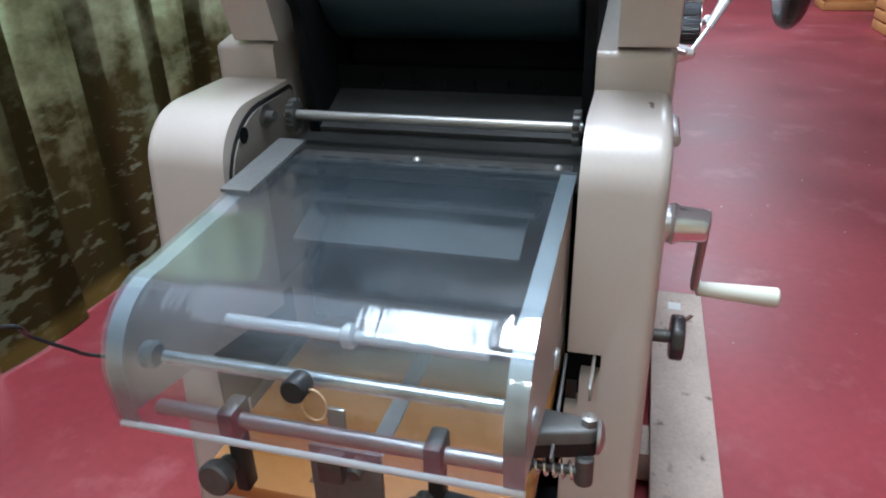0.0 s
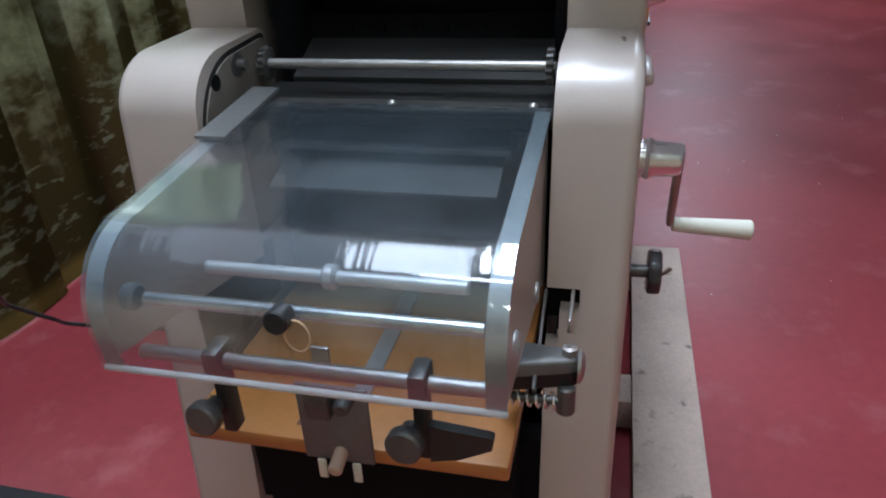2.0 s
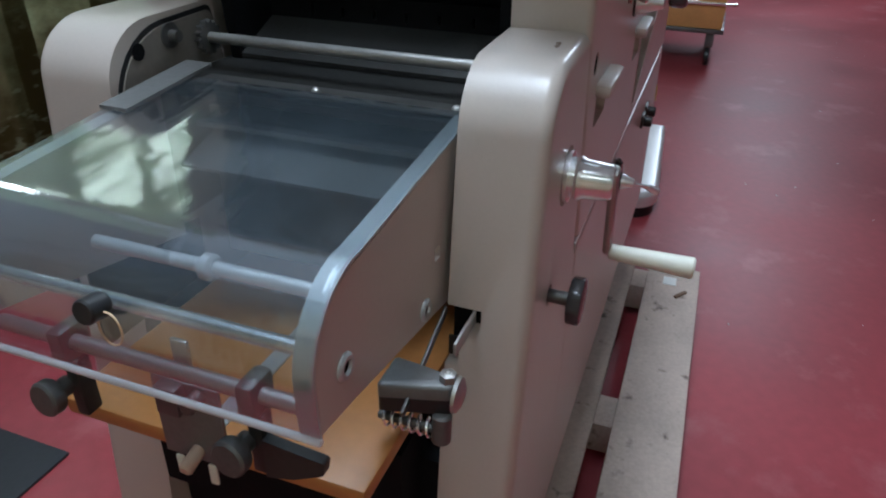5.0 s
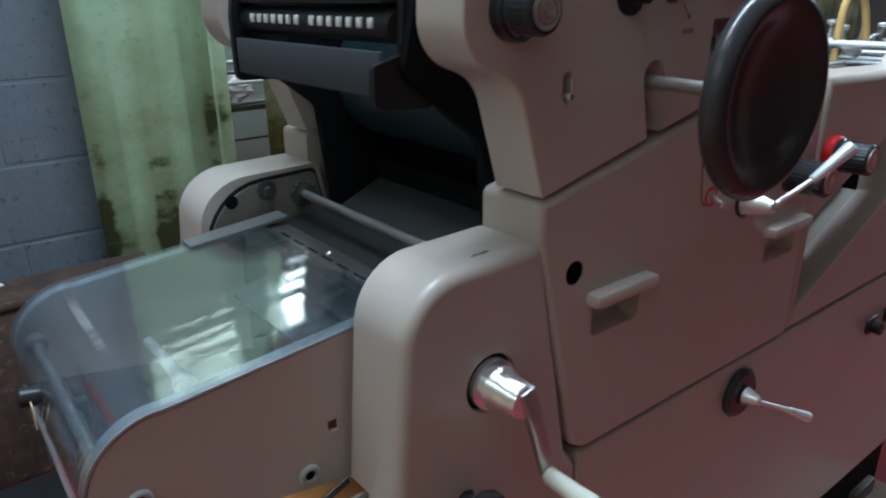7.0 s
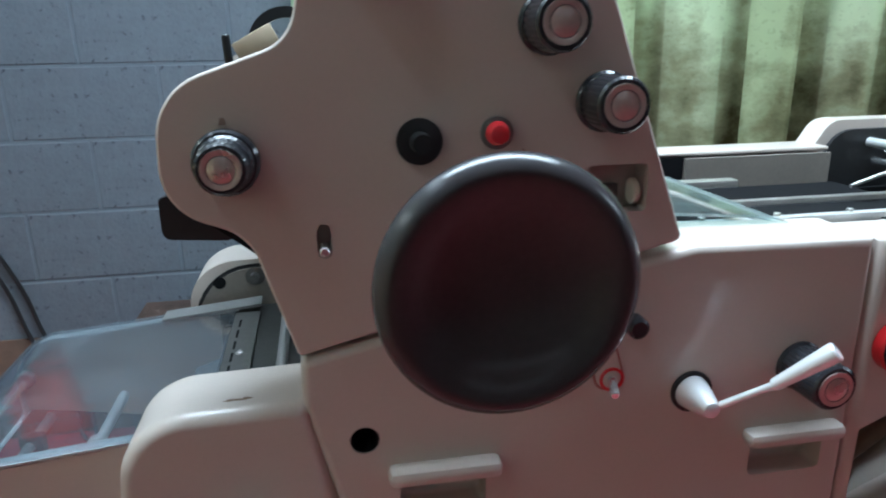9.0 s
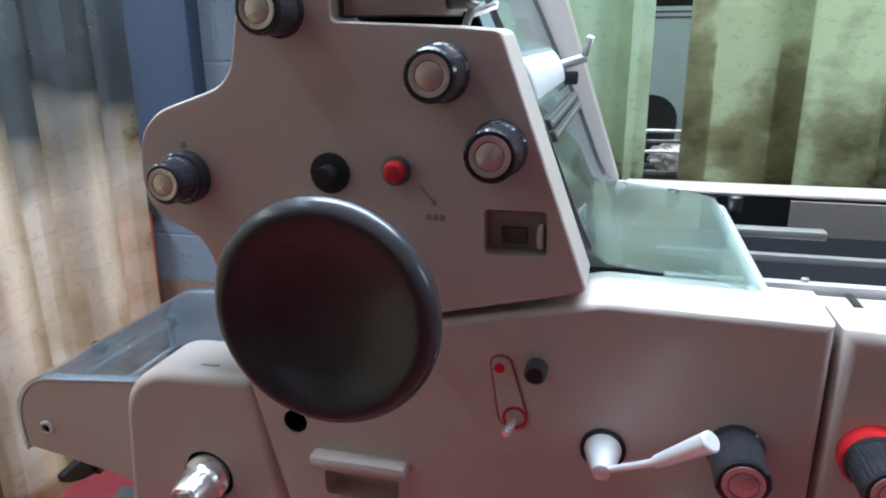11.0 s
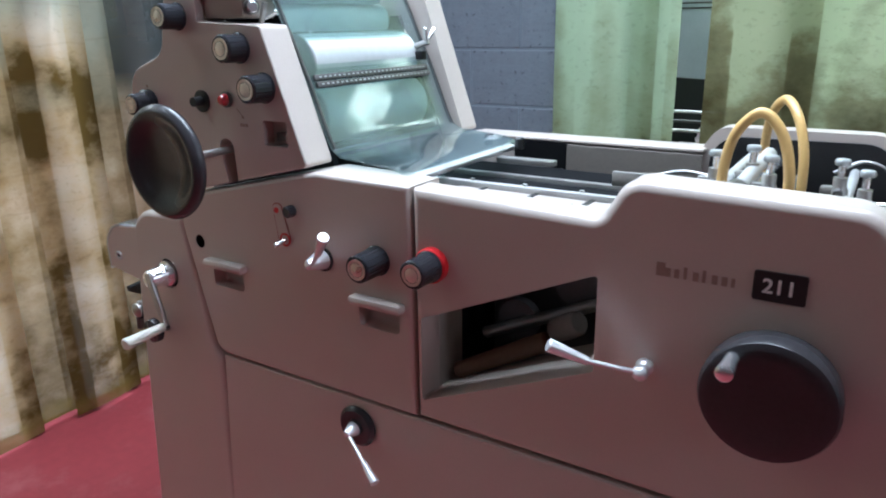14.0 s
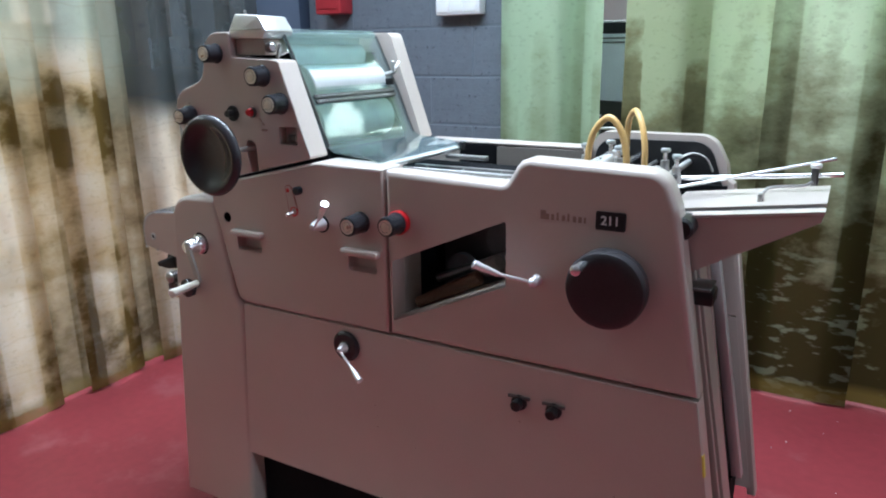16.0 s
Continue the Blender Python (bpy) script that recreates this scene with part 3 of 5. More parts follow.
def strip_curtain(name, a, b, top, label, mats, first=0.0, gap=None, seed=1, pitches=(0.26, 0.32), overlap=0.1, fresh=0, fresh_mat=None, tail=0.0, tail_mat=None):
    """Hanging plastic strips from a to b; front and back strips overlap in turn."""
    rnd = random.Random(seed)
    a, b = Vector((*a, 0)), Vector((*b, 0))
    along = (b - a).normalized()
    out = Vector((along.y, -along.x, 0))
    length = (b - a).length
    root = thing(name, a, label, "strip curtain")
    rail = bmesh.new()
    rail = box(0, length, -0.03, 0.03, top - 0.02, top + 0.05, 0.004, rail)
    turn = Matrix.Translation(a) @ Matrix(((along.x, out.x, 0, 0), (along.y, out.y, 0, 0), (0, 0, 1, 0), (0, 0, 0, 1)))
    bmesh.ops.transform(rail, matrix=turn, verts=rail.verts)
    part("rail", rail, ALU, root, "aluminium hanging rail")
    s, k = first, 0
    while s < length:
        pitch = rnd.uniform(*pitches)
        if gap and gap[0] - 0.04 <= s < gap[1]:
            s, k = gap[1], k + k % 2
        left, right = s - overlap / 2, s + pitch + overlap / 2
        if gap and s < gap[0] < right + 0.05:
            right, pitch = gap[0], gap[0] - s
        if gap and s == gap[1]:
            left = s
        bow, deep = (0.014 if k % 2 == 0 else -0.01), (0.016 if k % 2 == 0 else -0.012)
        sway, twist, drop = rnd.uniform(-0.012, 0.012), rnd.uniform(-0.02, 0.02), rnd.uniform(0.0, 0.012)
        own = bmesh.new()
        cols, rows = 8, 14
        grid = []
        for j in range(rows + 1):
            h = j / rows
            z = top - (top - 0.004 - drop) * h
            line = []
            for i in range(cols + 1):
                u = i / cols
                d = deep + bow * math.sin(math.pi * u) + sway * h + twist * h * (u - 0.5) + 0.008 * h * math.sin(5 * h + k)
                p = a + along * (left + (right - left) * u) + out * d
                line.append(own.verts.new((p.x, p.y, z)))
            grid.append(line)
        for j in range(rows):
            for i in range(cols):
                own.faces.new((grid[j][i], grid[j][i + 1], grid[j + 1][i + 1], grid[j + 1][i]))
        bmesh.ops.solidify(own, geom=own.faces[:], thickness=0.003)
        uv = own.loops.layers.uv.new("across")
        for face in own.faces:
            for lp in face.loops:
                lp[uv].uv = (((lp.vert.co - a).dot(along) - left) / (right - left), lp.vert.co.z)
        part("strip", own, fresh_mat if k < fresh else STRIP_O if k == fresh and fresh else tail_mat if s > length - tail else mats[k % len(mats)], root)
        s += pitch
        k += 1
    return root


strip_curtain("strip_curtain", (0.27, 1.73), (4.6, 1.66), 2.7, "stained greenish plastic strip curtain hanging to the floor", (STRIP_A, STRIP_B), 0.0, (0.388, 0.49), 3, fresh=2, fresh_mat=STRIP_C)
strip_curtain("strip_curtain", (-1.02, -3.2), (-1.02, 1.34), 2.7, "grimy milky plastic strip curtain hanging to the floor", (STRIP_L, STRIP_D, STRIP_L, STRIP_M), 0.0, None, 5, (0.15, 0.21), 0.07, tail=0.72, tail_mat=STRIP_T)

# concrete blocks, running bond
BL, BH, J = 0.442, 0.217, 0.008


def block_mesh(length):
    bm = box(0, length, 0, 0.012, 0, BH, 0.003, seg=1)
    bmesh.ops.recalc_face_normals(bm, faces=bm.faces)
    me = bpy.data.meshes.new("block")
    bm.to_mesh(me)
    bm.free()
    me.materials.append(BLOCK)
    return me


FULL, HALF = block_mesh(BL), block_mesh((BL - J) / 2)
brnd = random.Random(4)
for row in range(14):
    z = 1.2307 + 0.225 * (row - 5)
    x = WALL_END
    first = row % 2 == 1
    while x > -1.95:
        me, w = (HALF, (BL - J) / 2) if first else (FULL, BL)
        ob = new("block", me)
        ob.parent = wall_back
        ob.location = (x - w, WALL_Y - 0.002 + brnd.uniform(0, 0.0015), z)
        x -= w + J
        first = False

# ---- the press ----
press = thing("printing_press", (0.7, 0.25, 0.12), "beige enamelled small offset printing press standing on a pallet", "printing press")
LEG = fillet([(0.03, 0.125, 0.0), (0.097, 0.89, 0.0), (0.107, 0.998, 0.088), (0.257, 1.002, 0.012), (0.304, 0.76, 0.02), (0.322, 0.735, 0.02), (0.29, 0.125, 0.0)], 9)
FAR0, FAR1 = 0.423, 0.515

part("crank_socket", rod((0.195, 0.0135, 0.883), (0.195, 0.004, 0.883), 0.0288, 32), NEAR_BLACK, press)
leg = part("delivery_leg", prism(LEG, 0.0, 0.077, 0.017, 4), BEIGE, press, weighted=True)
cut(leg, [box(0.02, 0.2, 0.045, 0.09, 0.7605, 0.787), box(0.02, 0.2, 0.064, 0.09, 0.725, 0.7606), rod((0.195, -0.02, 0.883), (0.195, 0.012, 0.883), 0.029, 32), rod((0.165, -0.02, 0.769), (0.165, 0.03, 0.769), 0.011)])
# black block added inside the notch to paint its depth dark
part("notch_shade_block", box(0.106, 0.112, 0.0455, 0.0768, 0.726, 0.7865), NEAR_BLACK, press)
part("delivery_leg", prism([(x - 0.011 * max(0, min(1, (0.2 - x) / 0.1)), z) for x, z in LEG], FAR1, FAR0, 0.017, 4), BEIGE, press, weighted=True)
# dark inner cheek of the far leg with its hole
IN = fillet([(0.096, 0.78, 0.0), (0.102, 0.985, 0.078), (0.25, 0.992, 0.01), (0.295, 0.78, 0.0)], 8)
cheek = part("inner_cheek", prism(IN, FAR0 - 0.003, FAR0 - 0.0005), INNER_DARK, press, "dark brown-grey inner plate with a round hole")
part("cheek_edge", prism(fillet([(0.092, 0.78, 0.0), (0.0975, 0.99, 0.082), (0.252, 0.997, 0.01), (0.298, 0.78, 0.0)], 8), FAR0 - 0.0012, FAR0 - 0.0002), BLACK, press)
part("hole", lathe([(0, 0), (0.0085, 0), (0.0085, 0.0012), (0, 0.0012)], (0.132, FAR0 - 0.003, 0.97), (0, -1, 0), 20), NEAR_BLACK, press)

# upper side panel
PANEL = fillet([(0.252, 1.0385, 0.008), (0.585, 1.113, 0.05), (0.758, 1.108, 0.0), (0.758, 0.749, 0.0), (0.331, 0.749, 0.012), (0.311, 0.761, 0.012), (0.252, 1.0, 0.0)], 5)
panel = part("side_panel", prism(PANEL, 0.0, 0.078, 0.014, 4), BEIGE, press, weighted=True)
# black lining and disc added so the open hole looks dark inside
part("hole_shade_lining", lathe([(0.0112, 0), (0.0124, 0), (0.0124, 0.054), (0.0112, 0.054)], (0.3, 0.0555, 0.962), (0, -1, 0), 24, None, True), NEAR_BLACK, press)
part("hole_shade_disc", rod((0.3, 0.068, 0.962), (0.3, 0.056, 0.962), 0.0128, 24), NEAR_BLACK, press)
cut(panel, [rod((0.3, -0.02, 0.962), (0.3, 0.062, 0.962), 0.0125, 24),
            box(0.328, 0.404, -0.01, 0.028, 0.885, 0.921, 0.006), box(0.658, 0.734, -0.01, 0.028, 0.88, 0.917, 0.006)])
part("side_panel", prism(PANEL, FAR1, FAR1 - 0.075, 0.014, 4), BEIGE, press, weighted=True)

# feeder panel, open to the left at the slanted window
FEED = fillet([(0.761, 1.107, 0.0), (1.032, 1.1, 0.02), (1.062, 1.151, 0.035), (1.32, 1.143, 0.045), (1.345, 1.08, 0.02), (1.403, 0.749, 0.0), (0.761, 0.749, 0.0)], 6)
feed = part("feeder_panel", prism(FEED, 0.0, 0.05, 0.014, 4), BEIGE, press, weighted=True)
cut(feed, [prism(fillet([(0.771, 0.781, 0.004), (1.0355, 0.9, 0.004), (1.035, 1.03, 0.004), (0.773, 0.916, 0.004)], 3), -0.02, 0.08)])
FARFEED = fillet([(0.761, 1.112, 0.0), (1.04, 1.112, 0.02), (1.066, 1.153, 0.035), (1.32, 1.153, 0.05), (1.352, 1.09, 0.02), (1.403, 0.749, 0.0), (0.761, 0.749, 0.0)], 6)
part("feeder_panel", prism(FARFEED, FAR1, 0.462, 0.012, 3), BEIGE, press, weighted=True)
part("feeder_inner_plate", prism(fillet([(1.056, 0.97, 0.0), (1.058, 1.138, 0.045), (1.315, 1.14, 0.05), (1.345, 1.05, 0.02), (1.36, 0.97, 0.0)], 6), 0.455, 0.4615), BLACK, press, "black inner plate of the feeder")
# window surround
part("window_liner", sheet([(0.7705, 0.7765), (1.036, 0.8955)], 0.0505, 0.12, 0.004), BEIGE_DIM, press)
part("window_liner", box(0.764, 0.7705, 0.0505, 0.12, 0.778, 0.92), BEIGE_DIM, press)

# base
BASE = [(0.2925, 0.32), (0.325, 0.7455), (1.4035, 0.7455), (1.472, 0.32)]
part("base_panel", prism(BASE, 0.001, 0.05, 0.006, 2), BEIGE, press, weighted=True)
part("base_panel", prism(BASE, FAR1, 0.46, 0.006, 2), BEIGE, press, weighted=True)
# black block fills the plinth recess in place of its shade
part("plinth_frame", box(0.3, 1.44, 0.045, 0.455, 0.13, 0.4), NEAR_BLACK, press, "black block standing for the shaded plinth recess")
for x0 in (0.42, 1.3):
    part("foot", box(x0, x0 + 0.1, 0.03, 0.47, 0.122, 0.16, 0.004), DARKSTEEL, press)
part("inner_frame", box(0.34, 0.74, 0.07, 0.43, 0.4, 1.0), NEAR_BLACK, press)
part("inner_frame", box(0.78, 1.36, 0.13, 0.44, 0.4, 0.76), NEAR_BLACK, press)
part("inner_shelf", box(0.75, 1.04, 0.052, 0.44, 0.755, 0.768), NEAR_BLACK, press)
part("back_plate", box(0.75, 1.36, 0.43, 0.44, 0.75, 1.05), NEAR_BLACK, press)

# tower cheeks
TOWER = fillet([(0.252, 1.043, 0.004), (0.572, 1.119, 0.006), (0.497, 1.325, 0.01), (0.462, 1.328, 0.004), (0.36, 1.333, 0.004), (0.359, 1.387, 0.008),
                (0.285, 1.387, 0.05), (0.262, 1.283, 0.035), (0.167, 1.251, 0.05), (0.163, 1.166, 0.046), (0.222, 1.144, 0.04)], 8)
tower = part("tower_cheek", prism(TOWER, 0.0, 0.058, 0.013, 4), BEIGE, press, weighted=True)
cut(tower, [box(0.485, 0.537, -0.01, 0.03, 1.146, 1.185, 0.004), prism(fillet([(0.272, 1.123, 0.0055), (0.283, 1.123, 0.0055), (0.283, 1.15, 0.0055), (0.272, 1.15, 0.0055)], 4), -0.02, 0.02),
            prism(fillet([(0.394, 1.074, 0.0), (0.417, 1.08, 0.0), (0.414, 1.153, 0.017), (0.378, 1.15, 0.017)], 5), -0.02, 0.04), rod((0.352, -0.02, 1.2095), (0.352, 0.012, 1.2095), 0.0175, 24)])
FARTOWER = fillet([(0.25, 1.043, 0.004), (0.59, 1.119, 0.006), (0.497, 1.389, 0.02), (0.29, 1.388, 0.05), (0.262, 1.287, 0.035), (0.15, 1.262, 0.052), (0.148, 1.16, 0.05), (0.212, 1.143, 0.04)], 8)
part("tower_cheek", prism(FARTOWER, 0.488, 0.43, 0.013, 4), BEIGE, press, weighted=True)

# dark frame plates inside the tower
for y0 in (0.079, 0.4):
    part("frame_plate", prism(fillet([(0.27, 0.92, 0.0), (0.5, 0.92, 0.0), (0.56, 1.1, 0.0), (0.46, 1.34, 0.0), (0.33, 1.34, 0.03), (0.185, 1.235, 0.02), (0.165, 1.15, 0.02), (0.252, 1.08, 0.02)], 5), y0, y0 + 0.012), NEAR_BLACK, press)
part("bulkhead", box(0.47, 0.482, 0.09, 0.4, 0.95, 1.2), NEAR_BLACK, press)

# cylinders and rollers
def roller(name, x, z, r, y0, y1, material, label="", journal=0.008):
    return part(name, lathe([(0, -0.02), (journal, -0.02), (journal, 0), (r - 0.002, 0), (r, 0.002), (r, y1 - y0 - 0.002), (r - 0.002, y1 - y0), (journal, y1 - y0), (journal, y1 - y0 + 0.02), (0, y1 - y0 + 0.02)], (x, y0, z), (0, 1, 0), 40), material, press, label)


roller("blanket_cylinder", 0.36, 1.115, 0.083, 0.1, 0.392, RUBBER_BLUE, "dark blue rubber blanket cylinder")
roller("impression_cylinder", 0.42, 0.98, 0.06, 0.1, 0.392, NEAR_BLACK)
roller("plate_cylinder", 0.38, 1.26, 0.07, 0.095, 0.396, BLACK)
roller("ink_roller", 0.462, 1.262, 0.052, 0.1, 0.39, WHITE_ROLL, "white-sleeved roller behind the guard")
roller("ink_roller", 0.418, 1.333, 0.03, 0.1, 0.39, WHITE_ROLL, "white-sleeved roller behind the guard")
roller("ink_roller", 0.484, 1.178, 0.05, 0.1, 0.39, WHITE_ROLL, "white-sleeved roller behind the guard")
roller("ink_roller", 0.435, 1.37, 0.011, 0.07, 0.35, WHITE_ROLL)
part("roller_end", rod((0.435, 0.35, 1.37), (0.435, 0.366, 1.37), 0.008), BLACK, press)

# slanted green guard with its lip
part("tower_guard", sheet([(0.446, 1.391), (0.456, 1.38), (0.4725, 1.346), (0.523, 1.237), (0.556, 1.155), (0.566, 1.136), (0.586, 1.124), (0.68, 1.116), (0.714, 1.107)], 0.062, 0.424, 0.003), GREENGLASS, press, "green-tinted clear guard over the rollers")
for gx, gz in ((0.5265, 1.2445), (0.5315, 1.2337)):
    gb = part("guard_bar", box(-0.0048, 0.0048, 0.078, 0.398, -0.002, 0.003, 0.001, None, pose(gx, 0, gz, 0, 65, 0)), DARKSTEEL, press, "dark perforated guide strip")
    for k in range(26):
        part("pale_hole", box(-0.0013, 0.0013, 0.088 + 0.0117 * k, 0.0935 + 0.0117 * k, 0.0028, 0.0034, 0, None, pose(gx, 0, gz, 0, 65, 0)), BAND, gb)
part("rider_bar", box(0.474, 0.483, 0.085, 0.395, 1.311, 1.315, 0.0015, None), CHROME, press, "flat chrome rider bar")
part("guard_top_rail", box(0.432, 0.452, 0.075, 0.43, 1.376, 1.386, 0.003), ALU, press)
for y0 in (0.0665, 0.419):
    part("guard_edge", sheet([(0.456, 1.379), (0.4725, 1.345), (0.523, 1.236), (0.556, 1.154), (0.566, 1.135)], y0, y0 + 0.004, 0.006), DARKSTEEL, press)
part("lip_rail", box(-0.008, 0.008, 0.075, 0.395, -0.006, 0.004, 0.003, None, pose(0.716, 0, 1.105, 0, 20, 0)), ALU, press)
# ---- register table and feeder ----
part("register_table", box(0.6, 1.06, 0.062, 0.438, 1.05, 1.062), NEAR_BLACK, press)
part("table_plate", box(0.76, 1.05, 0.064, 0.135, 1.062, 1.086, 0.004), BEIGE, press)
part("far_rail_cap", box(0.6, 1.05, 0.438, 0.5, 1.1105, 1.117, 0.003), BEIGE, press)
# black strip standing for the dark gap beside the rail
part("far_rail_gap", box(0.7, 0.81, 0.4385, 0.441, 1.062, 1.109), NEAR_BLACK, press)
# shaded rail face, its darkness put into the colour
part("far_rail_face", box(0.81, 1.05, 0.432, 0.4375, 1.062, 1.108), INNER_DARK, press)
for y0, h, m in ((0.15, 1.09, ALU), (0.31, 1.07, STEEL)):
    part("guide_rail", box(0.64, 1.24, y0, y0 + 0.012, h - 0.02, h, 0.002), m, press, "satin metal sheet guide rail")
for k in range(6):
    part("guide_screw", rod((0.68 + 0.09 * k, 0.156, 1.0915), (0.68 + 0.09 * k, 0.156, 1.094), 0.004, 10), STEEL, press)
for k in range(3):
    part("tape_slot", box(0.8 + 0.085 * k, 0.808 + 0.085 * k, 0.1, 0.138, 1.0855, 1.0875, 0.001), BLACK, press)
part("side_guide", box(0.72, 0.83, 0.325, 0.345, 1.086, 1.096, 0.002), STEEL, press)
part("side_guide", box(0.97, 1.05, 0.22, 0.228, 1.09, 1.112, 0.002, None, Matrix.Translation((0, 0, 0)) @ pose(0.0, 0, 0)), STEEL, press)
part("guide_arm", tube(smooth_line([(0.98, 0.3, 1.085), (1.03, 0.3, 1.1), (1.06, 0.3, 1.105), (1.1, 0.3, 1.1)]), 0.003), STEEL, press)
for x, y in ((0.735, 0.39), (0.66, 0.41)):
    part("guide_knob", rod((x, y, 1.1), (x, y, 1.122), 0.009), BLACK, press)

# separator rods and clamps at the feeder
for x, z, r, m in ((1.132, 1.118, 0.0075, ALU), (1.165, 1.104, 0.006, CHROME), (1.145, 1.088, 0.006, CHROME), (1.2, 1.09, 0.005, STEEL), (1.272, 1.095, 0.007, ALU)):
    part("separator_rod", rod((x, 0.06, z), (x, 0.4545, z), r), m, press)


def clamp(x, y, z):
    c = part("sucker_clamp", lathe([(0, 0), (0.009, 0), (0.0105, 0.003), (0.0105, 0.02), (0.0085, 0.024), (0.0085, 0.036), (0, 0.037)], (x, y, z - 0.03), (0, 0, 1), 18), STEEL, press, "bare steel clamp post")
    part("screw_neck", rod((x, y, z + 0.006), (x, y, z + 0.024), 0.0045, 12), CHROME, c)
    part("screw_head", lathe([(0, 0), (0.0085, 0), (0.0095, 0.002), (0.0095, 0.006), (0.008, 0.008), (0, 0.008)], (x, y, z + 0.022), (0, 0, 1), 18), BAND, c)
    part("lug", box(x - 0.022, x + 0.004, y - 0.006, y + 0.006, z - 0.018, z - 0.006, 0.003), STEEL, c)
    part("side_screw", rod((x, y - 0.008, z - 0.012), (x, y - 0.022, z - 0.012), 0.006, 14), DARKSTEEL, c)


for x, y, z in ((1.118, 0.2, 1.128), (1.158, 0.235, 1.132), (1.185, 0.2, 1.126), (1.262, 0.26, 1.118), (1.292, 0.225, 1.112)):
    clamp(x, y, z)
part("air_tube", rod((1.145, 0.13, 1.105), (1.17, 0.3, 1.142), 0.0095), ALU, press)
part("air_tube_nut", rod((1.15, 0.16, 1.112), (1.153, 0.178, 1.116), 0.014, 8), STEEL, press)
part("air_hose", tube(smooth_line([(1.134, 0.165, 1.09), (1.135, 0.165, 1.145), (1.146, 0.165, 1.188), (1.172, 0.165, 1.213), (1.198, 0.16, 1.19), (1.212, 0.154, 1.145), (1.214, 0.15, 1.09)]), 0.0066, 12), HOSE, press, "amber rubber suction hose")
part("air_hose", tube(smooth_line([(1.15, 0.385, 1.1), (1.151, 0.38, 1.155), (1.16, 0.36, 1.195), (1.179, 0.335, 1.213), (1.2, 0.305, 1.19), (1.213, 0.29, 1.145), (1.216, 0.285, 1.09)]), 0.0066, 12), HOSE, press, "amber rubber suction hose")
part("hose_tail", tube(smooth_line([(1.245, 0.43, 1.098), (1.28, 0.43, 1.117), (1.312, 0.43, 1.108), (1.328, 0.43, 1.08)]), 0.0026), STEEL, press)

# feed tray
TRAYX0, TRAYX1 = 1.3, 1.556
def tray_z(x):
    return 1.052 + (x - 1.3) * 0.13


part("feed_tray", prism([(TRAYX0, tray_z(TRAYX0)), (TRAYX1, tray_z(TRAYX1)), (TRAYX1, tray_z(TRAYX1) + 0.005), (TRAYX0, tray_z(TRAYX0) + 0.005)], 0.12, 0.3), BEIGE, press, "beige sloping feed tray")
part("tray_front", prism([(TRAYX0 + 0.02, 1.052), (1.555, 1.083), (1.552, 1.07), (1.36, 0.96), (TRAYX0 + 0.02, 0.96)], 0.06, 0.064), BEIGE, press)
part("tray_front", prism([(TRAYX0 + 0.02, 1.052), (1.555, 1.083), (1.552, 1.07), (1.36, 0.96), (TRAYX0 + 0.02, 0.96)], 0.3, 0.304), BEIGE, press)
part("tray_flange", prism([(TRAYX0 + 0.02, 1.054), (1.556, 1.0845), (1.556, 1.089), (TRAYX0 + 0.02, 1.0585)], 0.056, 0.09), BEIGE, press)
part("tray_slot", prism([(TRAYX0 + 0.03, 1.053), (1.553, 1.082), (1.553, 1.086), (TRAYX0 + 0.03, 1.057)], 0.091, 0.119), BLACK, press)
part("tray_rod", rod((1.29, 0.25, 1.092), (1.575, 0.25, 1.119), 0.0045), CHROME, press)
part("tray_rod", rod((1.3, 0.2, 1.083), (1.56, 0.3, 1.14), 0.003), CHROME, press)
tc = part("tray_clamp", box(1.523, 1.536, 0.242, 0.258, 1.096, 1.128, 0.003), DARKSTEEL, press)
part("screw_head", lathe([(0, 0), (0.009, 0), (0.0098, 0.002), (0.0098, 0.006), (0.008, 0.008), (0, 0.008)], (1.53, 0.25, 1.1285), (0, 0, 1), 14), ALU, tc)
part("paper_stop", tube(smooth_line([(1.526, 0.242, 1.103), (1.515, 0.22, 1.1), (1.48, 0.205, 1.098), (1.46, 0.19, 1.096), (1.452, 0.175, 1.086)]), 0.003), STEEL, press)
part("paper_stop", box(1.447, 1.456, 0.155, 0.182, 1.074, 1.09, 0.002), STEEL, press)
tb = part("tray_bolt", rod((1.348, 0.02, 1.045), (1.348, 0.075, 1.045), 0.02), BLACK, press, "black tray clamp knob")
part("wing_screw", box(1.325, 1.345, 0.04, 0.046, 1.06, 1.078, 0.002), STEEL, tb)
# lift rails at the feeder end
for y0, y1, m in ((0.09, 0.098, BEIGE), (0.13, 0.19, BEIGE), (0.33, 0.355, ALU)):
    part("lift_rail", prism([(1.335, 1.0), (1.357, 1.0), (1.462, 0.42), (1.44, 0.42)], y0, y1, 0.002), m, press)
part("lift_screw", rod((1.345, 0.25, 1.0), (1.44, 0.25, 0.42), 0.009), STEEL, press)
lb = part("lift_block", box(1.35, 1.405, 0.05, 0.1, 0.905, 0.932, 0.004), BLACK, press)
part("lift_plate", box(1.352, 1.4, 0.045, 0.11, 0.9325, 0.938, 0.002), DARKSTEEL, lb)
part("feeder_edge", prism([(1.352, 1.06), (1.37, 1.05), (1.487, 0.3), (1.468, 0.3)], 0.462, 0.5, 0.004), BEIGE, press)
part("feeder_back", prism([(1.31, 1.03), (1.33, 1.03), (1.44, 0.35), (1.42, 0.35)], 0.05, 0.46), NEAR_BLACK, press)
